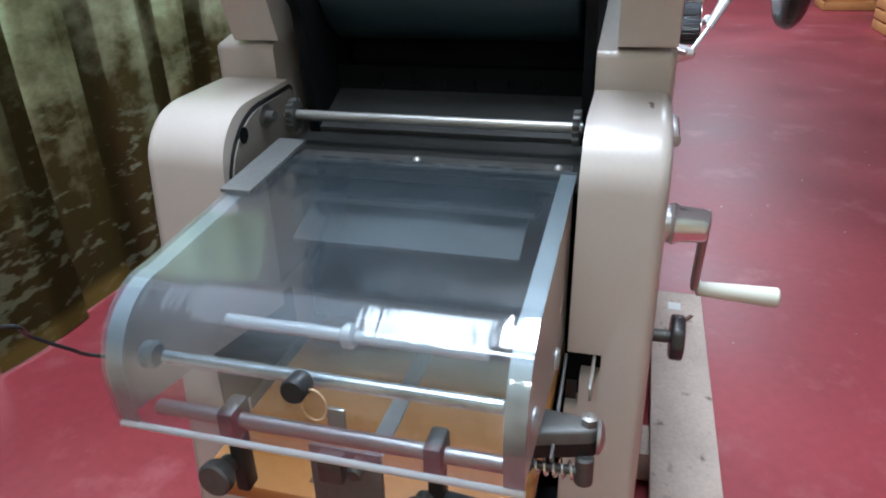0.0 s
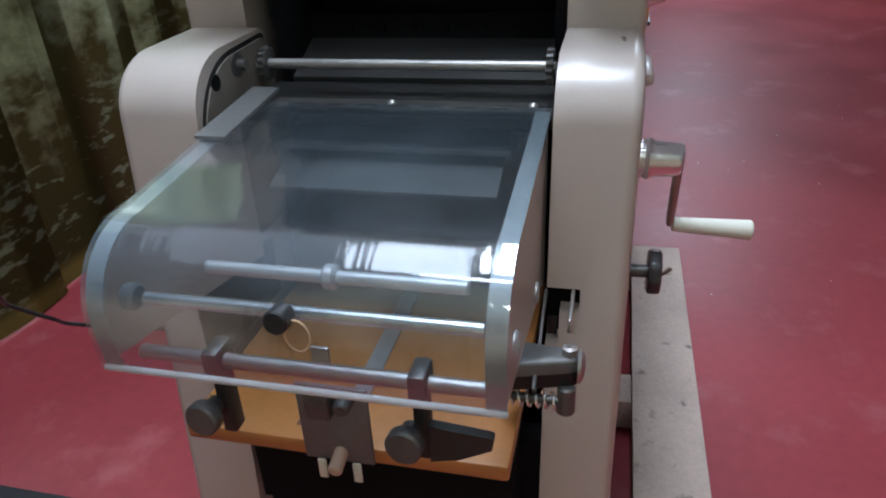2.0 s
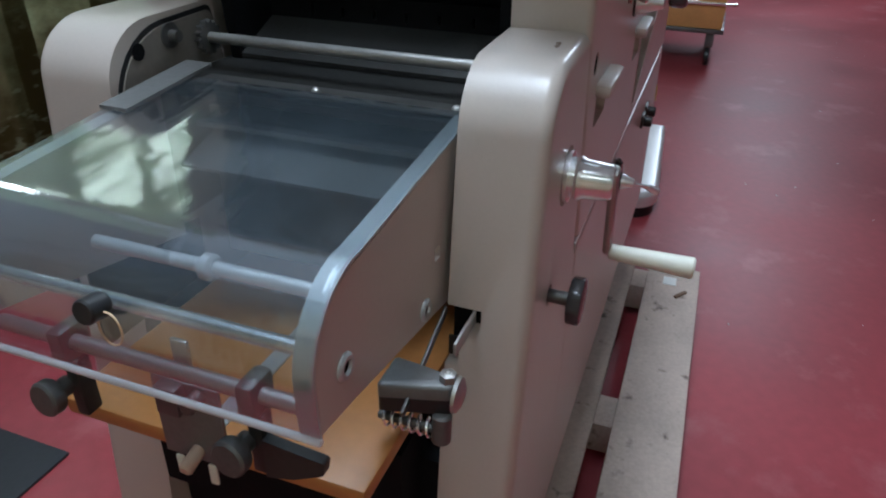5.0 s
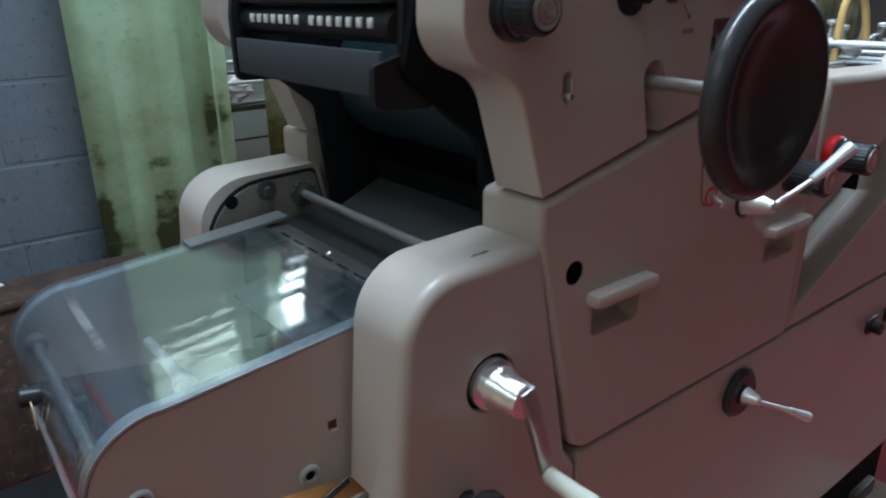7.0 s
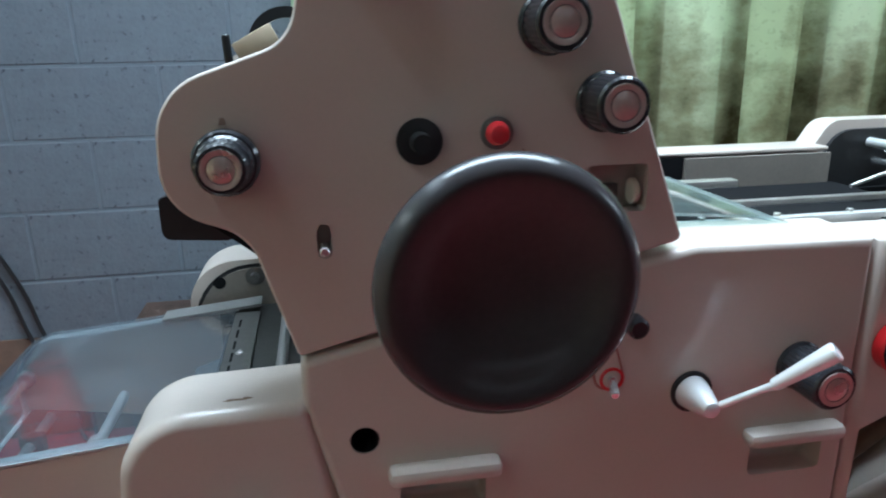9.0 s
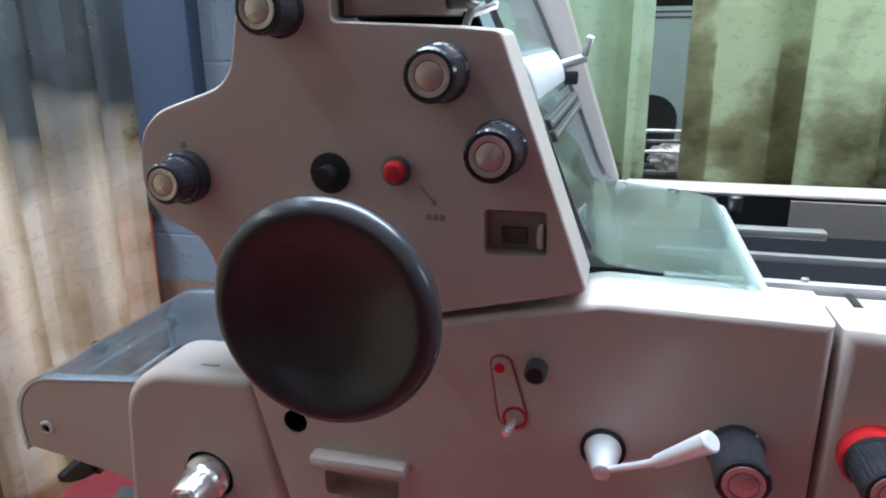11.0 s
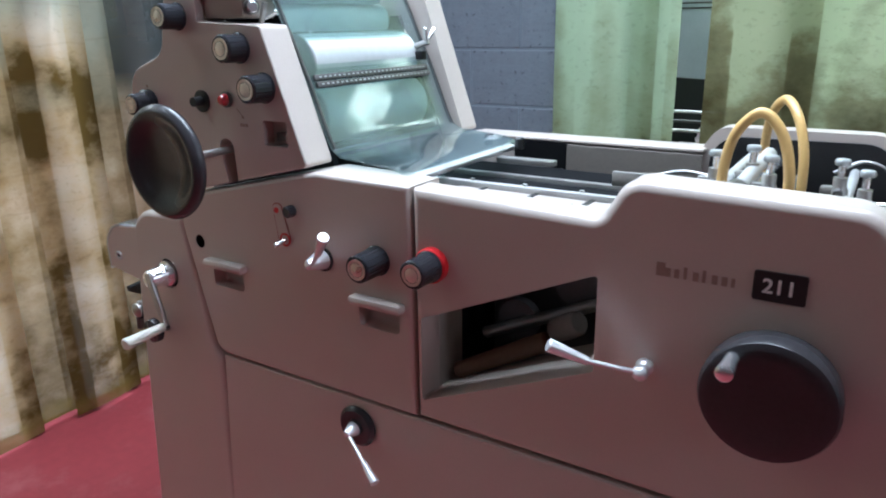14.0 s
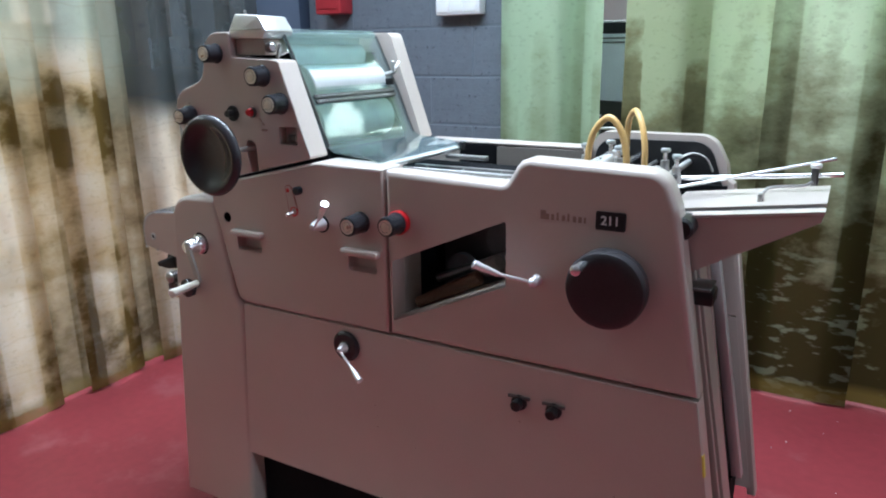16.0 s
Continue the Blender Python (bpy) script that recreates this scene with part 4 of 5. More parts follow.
part("yellow_sticker", prism([(1.4175, 0.645), (1.421, 0.645), (1.4265, 0.605), (1.423, 0.605)], -0.0008, 0.012), mat("yellow_sticker", (0.75, 0.68, 0.1), 0.5), press)

# plate with the model number
badge = part("number_plate", prism(fillet([(1.2075, 1.035, 0.003), (1.26, 1.035, 0.003), (1.26, 1.068, 0.003), (1.2075, 1.068, 0.003)], 3), -0.0025, 0.0), BLACK, press, "black plate with the number 211")


def text(body, size, m, material, parent, name="number"):
    cu = bpy.data.curves.new(name, "FONT")
    cu.body, cu.size, cu.align_x, cu.align_y, cu.extrude, cu.offset = body, size, "CENTER", "CENTER", 0.0004, 0.0004
    tmp = new(name, cu)
    bpy.context.view_layer.update()
    me = bpy.data.meshes.new_from_object(tmp.evaluated_get(bpy.context.evaluated_depsgraph_get()))
    bpy.data.objects.remove(tmp)
    me.materials.append(material)
    ob = new(name, me)
    ob.matrix_world = m
    bpy.context.view_layer.update()
    ob.parent = parent
    ob.matrix_parent_inverse = parent.matrix_world.inverted()
    return ob


text("211", 0.0225, pose(1.2335, -0.0032, 1.0515, 90, 0, 0), PAPER, badge)
# maker's mark as a plain bar of its size
for k, (w, h) in enumerate(((0.013, 0.017), (0.008, 0.011), (0.007, 0.011), (0.005, 0.015), (0.008, 0.011), (0.005, 0.015), (0.008, 0.011), (0.008, 0.011), (0.005, 0.011))):
    x = 1.104 + 0.0102 * k
    part("lettering_bar", prism([(x, 1.043), (x + w * 0.78, 1.043), (x + w * 0.78, 1.043 + h * 0.95), (x, 1.043 + h * 0.95)], -0.0006, 0.001), BROWN_INK, press, "faded brown print")
for k in range(3):
    part("dial_mark", prism([(0.436 + 0.006 * k, 1.173), (0.4405 + 0.006 * k, 1.173), (0.4405 + 0.006 * k, 1.178), (0.436 + 0.006 * k, 1.178)], -0.0006, 0.0), BROWN_INK, press)
part("arrow_mark", prism([(0.431, 1.2005), (0.4415, 1.189), (0.4405, 1.1865), (0.4455, 1.1855), (0.4445, 1.191), (0.4425, 1.19), (0.432, 1.2015)], -0.0006, 0.0), BROWN_INK, press)

# ---- controls on the operator side ----


def fluted(r0, r1, h, origin, bm=None, n=26):
    """A knob skirt with shallow flutes, its axis towards the operator."""
    own = bmesh.new()
    seg = n * 4
    rings = []
    for r, d in ((r0, 0.0), (r0, 0.002), (r1 * 1.03, 0.004), (r1, h - 0.002), (r1 - 0.002, h)):
        ring = []
        for k in range(seg):
            a = 2 * math.pi * k / seg
            q = r * (0.978 if k % 4 == 0 and 0.003 < d < h else 1.0)
            ring.append(own.verts.new((origin[0] + q * math.cos(a), origin[1] - d, origin[2] + q * math.sin(a))))
        rings.append(ring)
    for a, b in zip(rings, rings[1:]):
        for k in range(seg):
            own.faces.new((a[k], a[(k + 1) % seg], b[(k + 1) % seg], b[k]))
    own.faces.new(rings[0])
    own.faces.new(rings[-1])
    return merge(bm, own)


def control_knob(x, z, r, h, collar=None, label="black fluted control knob with a brushed cap"):
    base = 0.0
    if collar:
        c = part("collar", lathe([(0, 0), (collar[0], 0), (collar[0], collar[1] - 0.002), (collar[0] - 0.002, collar[1]), (0, collar[1])], (x, 0, z), (0, -1, 0), 32), collar[2], press, collar[3])
        base = collar[1]
    k = finish("control_knob", fluted(r * 1.12, r, h, (x, -base, z)), KNOB_GREY, press, label, 14)
    part("cap", lathe([(0, 0), (r * 0.76, 0), (r * 0.76, 0.0012), (r * 0.56, 0.0012), (r * 0.53, 0.0009), (r * 0.5, 0.0012), (0, 0.0012)], (x, -base - h, z), (0, -1, 0), 28), CAP, k, "brushed metal cap")
    part("cap_ring", lathe([(r * 0.51, 0), (r * 0.545, 0), (r * 0.545, 0.0003), (r * 0.51, 0.0003)], (x, -base - h - 0.0011, z), (0, -1, 0), 28, None, True), CAST, k)
    return k


control_knob(0.2125, 1.2005, 0.0182, 0.025, (0.0238, 0.011, KNOB_GREY, "stepped black collar"))
control_knob(0.315, 1.341, 0.0195, 0.037)
control_knob(0.45, 1.2925, 0.0208, 0.036)
control_knob(0.4965, 1.2345, 0.0208, 0.038)
control_knob(0.6975, 0.992, 0.0208, 0.048)
control_knob(0.7965, 1.003, 0.0205, 0.041, (0.0255, 0.012, RED, "bright red collar"))
part("index_mark", prism([(0.2095, 1.2265), (0.2145, 1.2265), (0.2135, 1.2315), (0.2105, 1.2315)], -0.001, 0.0), BROWN_INK, press)
part("rotary_switch", lathe([(0, 0), (0.0175, 0), (0.0175, 0.003), (0.008, 0.004), (0.0075, 0.02), (0, 0.02)], (0.352, 0.0, 1.2095), (0, -1, 0), 28), BLACK, press)
lampb = part("indicator_lamp", lathe([(0, 0), (0.0125, 0), (0.0125, 0.004), (0.0095, 0.005), (0.0095, 0.005), (0, 0.005)], (0.411, 0.0, 1.214), (0, -1, 0), 28), DARKSTEEL, press)
part("lens", lathe([(0, 0), (0.0095, 0), (0.0095, 0.004), (0.007, 0.009), (0, 0.011)], (0.411, -0.005, 1.214), (0, -1, 0), 24), REDLENS, lampb, "red lens")
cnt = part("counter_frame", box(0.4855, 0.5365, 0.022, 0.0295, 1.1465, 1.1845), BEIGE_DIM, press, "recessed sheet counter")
part("counter_window", box(0.497, 0.519, 0.016, 0.0215, 1.152, 1.166, 0.001), DARKSTEEL, cnt)
part("reset_wheel", rod((0.528, 0.014, 1.16), (0.533, 0.014, 1.16), 0.011, 16), CREAM, cnt)
part("slot_pin", rod((0.2775, 0.012, 1.1295), (0.2775, -0.006, 1.1295), 0.0038), CHROME, press)
for x0, z0 in ((0.318, 0.9215), (0.648, 0.9175)):
    h = part("grip_bar", box(x0, x0 + 0.098, -0.017, 0.004, z0, z0 + 0.0155, 0.006), BEIGE, press, "projecting finger grip")
# key plate
kp = part("key_plate", prism(fillet([(0.4905, 1.0565, 0.009), (0.5105, 1.0565, 0.009), (0.5295, 0.99, 0.014), (0.5005, 0.984, 0.014)], 6), -0.0012, 0.0), mat("brown_red_line", (0.3, 0.09, 0.075), 0.5), press)
part("plate_face", prism(fillet([(0.4925, 1.0545, 0.007), (0.5085, 1.0545, 0.007), (0.5272, 0.992, 0.012), (0.5025, 0.9865, 0.012)], 6), -0.002, -0.001), BEIGE, kp)
part("red_dot", rod((0.5005, -0.002, 1.0445), (0.5005, -0.003, 1.0445), 0.0048), RED, kp)
part("red_ring", lathe([(0.0085, 0), (0.0112, 0), (0.0112, 0.001), (0.0085, 0.001)], (0.515, -0.002, 0.9975), (0, -1, 0), 24, None, True), RED, kp)
part("key", rod((0.515, -0.002, 0.9975), (0.51, -0.022, 0.992), 0.004), CHROME, kp)
part("push_button", lathe([(0, 0), (0.01, 0), (0.0095, 0.012), (0.007, 0.014), (0, 0.0135)], (0.5325, 0, 1.047), (0, -1, 0), 22), KNOB_GREY, press)


def lever(base, hub_h, a, b, c, grip_r, hub_r=0.016, m_grip=SILVER, name="lever"):
    """A chrome cone on the panel, a thin arm from a to b and a tapered grip from b to c."""
    hub = part(name, lathe([(0, 0), (hub_r, 0), (hub_r, 0.004), (hub_r * 0.8, hub_h * 0.5), (hub_r * 0.45, hub_h), (0, hub_h + 0.003)], base, (0, -1, 0), 26), SILVER, press, "chrome lever with a tapered grip")
    if hub_r > 0.012:
        part("base_ring", lathe([(hub_r * 0.6, 0), (hub_r * 1.22, 0), (hub_r * 1.22, 0.0025), (hub_r * 0.6, 0.003)], base, (0, -1, 0), 28, None, True), BLACK, hub)
    part("arm", rod(a, b, 0.0032), SILVER, hub)
    part("grip", rod(b, c, grip_r * 0.62, 18, None, grip_r), m_grip, hub, "tapered satin grip")
    return hub


lever((0.592, 0, 0.977), 0.036, (0.6, -0.034, 0.98), (0.632, -0.055, 1.006), (0.667, -0.078, 1.044), 0.0085)
part("lever_ball", lathe([(0, 0), (0.006, 0.0005), (0.0095, 0.005), (0.01, 0.009), (0.008, 0.0145), (0.004, 0.018), (0, 0.0185)], (1.1, -0.012, 0.925), (0, -1, 0), 22), SILVER, press)
lever((1.1, 0, 0.925), 0.014, (1.1, -0.02, 0.925), (1.05, -0.06, 0.945), (1.009, -0.084, 0.966), 0.0085, 0.011)
disc = part("lever_rosette", lathe([(0, 0), (0.035, 0), (0.036, 0.004), (0.03, 0.01), (0, 0.011)], (0.643, 0, 0.698), (0, -1, 0), 34), PLASTIC, press)
lever((0.643, -0.01, 0.698), 0.022, (0.648, -0.03, 0.694), (0.69, -0.05, 0.675), (0.724, -0.064, 0.656), 0.0075, 0.0125)
for x in (1.068, 1.141):
    e = part("turn_button", lathe([(0, 0), (0.017, 0), (0.016, 0.004), (0.011, 0.006), (0.011, 0.02), (0.009, 0.022), (0, 0.022)], (x, 0.001, 0.662), (0, -1, 0), 22), BLACK, press)
    part("ear", box(x - 0.024, x + 0.024, -0.004, 0.001, 0.671, 0.678, 0.002), DARKSTEEL, e)

# large handwheel on its shaft
HW = smooth_line([(0.0, 0, -0.0085), (0.02, 0, -0.0075), (0.038, 0, -0.0042), (0.053, 0, 0.001), (0.065, 0, 0.0075), (0.0755, 0, 0.0112), (0.083, 0, 0.008), (0.0875, 0, 0.0), (0.083, 0, -0.0085), (0.072, 0, -0.012), (0.05, 0, -0.0135), (0.028, 0, -0.0155), (0.0, 0, -0.0165)], 4)
hw = part("handwheel", lathe([(max(0.0, p.x) if 0 < k < len(HW) - 1 else 0.0, p.z) for k, p in enumerate(HW)][::-1], (0.3915, -0.1145, 1.13), (0, -1, 0), 72), PLASTIC, press, "glossy black bakelite handwheel with a dished face")
part("hub", lathe([(0, 0), (0.016, 0), (0.022, 0.014), (0.024, 0.03), (0, 0.03)], (0.3915, -0.075, 1.13), (0, -1, 0), 28), PLASTIC, hw)
part("shaft", rod((0.396, 0.04, 1.133), (0.391, -0.08, 1.13), 0.0065), STEEL, hw)

# feeder disc wheel
fw = part("feeder_wheel", lathe([(0, 0), (0.066, 0), (0.071, 0.006), (0.0715, 0.03), (0.068, 0.037), (0.06, 0.04), (0.045, 0.0385), (0.02, 0.039), (0, 0.039)], (1.2395, -0.006, 0.9365), (0, -1, 0), 64), PLASTIC, press, "glossy black feeder disc wheel")
part("crank_grip", lathe([(0, 0), (0.0075, 0), (0.008, 0.025), (0.0092, 0.036), (0.0092, 0.041), (0.006, 0.043), (0, 0.043)], (1.202, -0.045, 0.981), (0, -1, 0), 22), CHROME, fw, "chrome crank grip")

# delivery crank
cr = part("crank_hub", lathe([(0, -0.004), (0.0245, -0.004), (0.0245, 0.004), (0.019, 0.006), (0.0215, 0.012), (0.0185, 0.018), (0.0168, 0.041), (0.0145, 0.044), (0, 0.044)], (0.195, 0, 0.883), (0, -1, 0), 34), CHROME, press, "chrome crank hub")
part("crank_arm", box(-0.0085, 0.0085, -0.004, 0.004, -0.095, 0.008, 0.003, None, pose(0.199, -0.043, 0.888, 0, -17, 0)), STEEL, cr)
part("crank_handle", rod((0.224, -0.045, 0.797), (0.226, -0.128, 0.794), 0.008, 20, None, 0.011), CREAM, cr, "cream plastic crank handle")
sk = part("star_knob", rod((0.165, 0.02, 0.769), (0.165, -0.022, 0.769), 0.007), DARKSTEEL, press, "black lobed clamping knob")
own = bmesh.new()
ring = [(0.165 + (0.0235 + 0.0006 * math.cos(8 * a)) * math.cos(a), 0.769 + (0.0235 + 0.0006 * math.cos(8 * a)) * math.sin(a)) for a in [2 * math.pi * k / 48 for k in range(48)]]
part("knob_head", prism(ring, -0.034, -0.02, 0.003, 2, True, own), PLASTIC, sk)
for z in (0.851, 0.858):
    part("screw_hole", rod((0.099 + (z - 0.851) * 0.09, 0.012, z), (0.0945 + (z - 0.851) * 0.09, 0.012, z), 0.0011, 8), NEAR_BLACK, press)
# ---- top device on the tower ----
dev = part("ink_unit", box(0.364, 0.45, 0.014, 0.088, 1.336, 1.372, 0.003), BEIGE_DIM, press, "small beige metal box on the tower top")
part("lid", prism(fillet([(0.356, 1.3725, 0.004), (0.456, 1.3705, 0.004), (0.467, 1.387, 0.005), (0.446, 1.418, 0.006), (0.378, 1.424, 0.006), (0.354, 1.386, 0.005)], 3), 0.004, 0.092, 0.005, 2, True), ALU, dev, "pale metal lid")
part("lid_rib", box(0.364, 0.456, 0.002, 0.0038, 1.3885, 1.3915, 0.0008), STEEL, dev)
part("pin", rod((0.366, 0.05, 1.402), (0.35, 0.05, 1.418), 0.003), STEEL, dev)
part("pin", rod((0.385, 0.03, 1.422), (0.384, 0.03, 1.432), 0.004), STEEL, dev)
sp = part("spindle", rod((0.448, 0.03, 1.352), (0.474, 0.012, 1.352), 0.0115, 20), DARKSTEEL, dev)
part("spindle_cap", rod((0.474, 0.012, 1.352), (0.478, 0.0095, 1.352), 0.008, 16), CHROME, sp)
part("link", box(-0.003, 0.003, -0.004, 0.004, -0.03, 0.012, 0.0015, None, pose(0.468, 0.04, 1.348, 0, 20, 0)), STEEL, dev)
part("link", rod((0.46, 0.05, 1.336), (0.486, 0.05, 1.345), 0.0035), CHROME, dev)
w = part("wing_screw", rod((0.5, 0.388, 1.28), (0.54, 0.388, 1.292), 0.006), STEEL, press, "steel wing screw on the guard")
for s in (-1, 1):
    part("wing", box(-0.004, 0.004, -0.002, 0.002, 0.0, 0.032, 0.0015, None, pose(0.536, 0.386, 1.292, s * 34, 18, 0)), STEEL, w)
part("clip", box(0.512, 0.53, 0.38, 0.396, 1.258, 1.275, 0.003), BLACK, press)

# dampening bar on the delivery side of the tower
part("bar_bracket", prism(fillet([(0.142, 1.122, 0.008), (0.2, 1.118, 0.008), (0.24, 1.22, 0.0), (0.21, 1.25, 0.0), (0.176, 1.24, 0.006), (0.17, 1.165, 0.006), (0.142, 1.158, 0.004)], 4), 0.088, 0.096), BLACK, press)
part("bar_bracket", prism(fillet([(0.15, 1.12, 0.008), (0.2, 1.118, 0.008), (0.24, 1.22, 0.0), (0.21, 1.262, 0.012), (0.16, 1.256, 0.02), (0.15, 1.19, 0.0)], 4), 0.398, 0.406), BLACK, press)
part("scale_bar", box(0.158, 0.182, 0.0965, 0.3975, 1.206, 1.219, 0.003), OILY, press)
sb = part("scale_drum", rod((0.174, 0.0965, 1.188), (0.174, 0.3975, 1.188), 0.015, 24), BLACK, press, "black drum with pale scale marks")
for k in range(14):
    y = 0.112 + 0.0175 * k + (0.014 if k > 6 else 0.0)
    part("scale_tick", box(0.157, 0.1605, y, y + 0.0085, 1.186, 1.195, 0.0012), PAPER, sb)
part("drip_bar", box(0.153, 0.158, 0.0965, 0.3975, 1.13, 1.168, 0.001), mat("grey_felt", (0.05, 0.055, 0.065), 0.9), press, "grey felt strip")
part("drip_shelf", box(0.1585, 0.2, 0.0965, 0.3975, 1.128, 1.134), BLACK, press)
part("bar_screw", rod((0.16, 0.406, 1.225), (0.16, 0.435, 1.225), 0.003), BLACK, press)
part("gear_cover", rod((0.315, 0.1, 1.285), (0.315, 0.39, 1.285), 0.04, 32), BLACK, press)
part("cable_post", rod((0.2, 0.2, 1.235), (0.197, 0.2, 1.29), 0.004), BLACK, press)
part("damper_disc", lathe([(0.03, 0), (0.042, 0), (0.042, 0.012), (0.03, 0.012)], (0.25, 0.3, 1.278), (0, 1, 0), 32, None, True), BLACK, press)
part("tag", box(-0.021, 0.021, -0.001, 0.001, -0.013, 0.013, 0.0008, None, pose(0.226, 0.2, 1.279, 0, -28, 0)), mat("tan_card", (0.5, 0.4, 0.28), 0.7), press)
part("tab_bracket", box(0.258, 0.285, 0.07, 0.0785, 1.0, 1.04, 0.003), BLACK, press)

# ---- delivery ----
part("delivery_bed", box(0.15, 0.36, 0.082, 0.42, 0.925, 0.935), OILY, press)
part("rear_slope", prism([(0.27, 0.936), (0.36, 0.975), (0.36, 0.98), (0.27, 0.941)], 0.095, 0.4), OILY, press)
for k in range(6):
    part("stripper_finger", box(0.34, 0.352, 0.14 + 0.04 * k, 0.147 + 0.04 * k, 0.975, 0.988, 0.002), STEEL, press)
sh = part("delivery_shaft", rod((0.226, 0.085, 0.967), (0.226, 0.42, 0.967), 0.0058), STEEL, press, "bright steel delivery shaft")
for y in (0.088, 0.405):
    own = bmesh.new()
    ring = [(0.226 + (0.0185 if k % 4 < 2 else 0.0155) * math.cos(2 * math.pi * k / 56), 0.967 + (0.0185 if k % 4 < 2 else 0.0155) * math.sin(2 * math.pi * k / 56)) for k in range(56)]
    part("sprocket", prism(ring, y, y + 0.007, 0.0, bm=own), DARKSTEEL, sh)
part("pivot_bolt", lathe([(0, 0), (0.013, 0), (0.013, 0.002), (0.006, 0.003), (0.006, 0.012), (0, 0.012)], (0.18, FAR0 - 0.003, 0.977), (0, -1, 0), 24), DARKSTEEL, press)
part("hinge_strip", box(0.155, 0.187, 0.09, 0.38, 0.9375, 0.9405, 0.001), DARKSTEEL, press, "steel hinge strip")
for k in range(7):
    part("hinge_slot", box(0.163, 0.1655, 0.125 + 0.034 * k, 0.147 + 0.034 * k, 0.94, 0.9413), NEAR_BLACK, press)
for y in (0.1025, 0.2475):
    part("hinge_screw", lathe([(0, 0), (0.0045, 0), (0.0042, 0.002), (0.002, 0.004), (0, 0.0042)], (0.1725, y, 0.9405), (0, 0, 1), 12), STEEL, press)

SIDE = [(0.13, 0.936), (-0.065, 0.916)] + arc(-0.068, 0.857, 0.0595, 90, 180, 12)[1:] + [(-0.126, 0.818), (-0.08, 0.811), (0.13, 0.774)]
plate = part("guard_side", prism(SIDE, 0.084, 0.088), BEIGE, press, "beige side plate of the delivery guard")
cut(plate, [box(0.072, 0.083, 0.08, 0.09, 0.838, 0.85)])
part("guard_side", prism(SIDE, 0.4, 0.404), BEIGE, press)
for x, z in ((0.05, 0.803), (-0.092, 0.848)):
    bs = part("boss", lathe([(0.005, 0), (0.0105, 0), (0.0105, 0.0012), (0.0085, 0.003), (0.006, 0.003), (0.005, 0.0015)], (x, 0.084, z), (0, -1, 0), 26, None, True), BAND, press, "metal bushing ring")
    part("bore", lathe([(0, 0), (0.0049, 0), (0.0049, 0.0006), (0, 0.0006)], (x, 0.084, z), (0, -1, 0), 20), NEAR_BLACK, bs)
# clear cover, edge bands, lip
TOP = [(0.156, 0.942), (-0.065, 0.921)] + arc(-0.068, 0.858, 0.0635, 88, 180, 16)[1:] + [(-0.131, 0.835), (-0.129, 0.814)]
part("clear_cover", sheet(TOP[::-1], 0.083, 0.405, 0.003), GUARD, press, "clear acrylic delivery cover with a rounded nose")
for y0 in (0.0835, 0.389):
    part("edge_band", sheet([(x + 0.0008, z - 0.001) for x, z in TOP][::-1], y0, y0 + 0.015, -0.002), BAND, press, "pale metal edge band")
part("cover_lip", rod((TOP[-1][0], 0.083, TOP[-1][1]), (TOP[-1][0], 0.405, TOP[-1][1]), 0.0028), mat("frosted_edge", (0.8, 0.82, 0.82), 0.4), press)
part("corner_plate", prism([(0.062, 0.9355), (0.188, 0.9475), (0.188, 0.951), (0.062, 0.939)], 0.3785, 0.41), CAST, press, "flat steel corner plate")
for x, z, y0, y1, r, m in ((-0.112, 0.872, 0.1, 0.365, 0.0055, CHROME), (0.0, 0.834, 0.135, 0.385, 0.0065, ALU), (-0.098, 0.808, 0.095, 0.395, 0.0065, STEEL)):
    part("cross_rod", rod((x, y0, z), (x, y1, z), r), m, press)
part("rod_collar", rod((0.0, 0.255, 0.834), (0.0, 0.268, 0.834), 0.012), ALU, press)
for y in (0.088, 0.37):
    part("rod_boss", rod((-0.112, y, 0.872), (-0.112, y + 0.012, 0.872), 0.011), CAST, press)
gk = part("cover_knob", lathe([(0, 0), (0.0078, 0), (0.0092, 0.003), (0.0092, 0.0165), (0.008, 0.018), (0, 0.018)], (-0.1285, 0.2395, 0.8825), (-0.9, 0, 0.12), 24), BLACK, press, "round black cover knob")
loop = [Vector((-0.138, 0.2285 + 0.0095 * math.cos(a), 0.8705 + 0.013 * math.sin(a))) for a in [2 * math.pi * k / 24 for k in range(25)]]
part("rubber_band", tube(loop, 0.0007, 6), mat("tan_rubber", (0.55, 0.38, 0.24), 0.5), gk, "tan rubber band")
# inside of the delivery
part("inner_chute", prism([(0.14, 0.905), (0.3, 0.87), (0.3, 0.866), (0.14, 0.9)], 0.12, 0.37), CAST, press)
part("chute_back", box(0.2, 0.204, 0.09, 0.4, 0.72, 0.9), DARKSTEEL, press)
part("chute_plate", prism([(0.1, 0.874), (0.2, 0.908), (0.2, 0.905), (0.1, 0.871)], 0.128, 0.362), CAST, press, "grey metal sheet inside the delivery")
# dark sheet added to close the far side; no such part is known
part("far_side_filler", prism([(0.0, 0.71), (0.16, 0.71), (0.16, 0.78), (0.0, 0.8)], 0.4045, 0.407), DARKSTEEL, press)
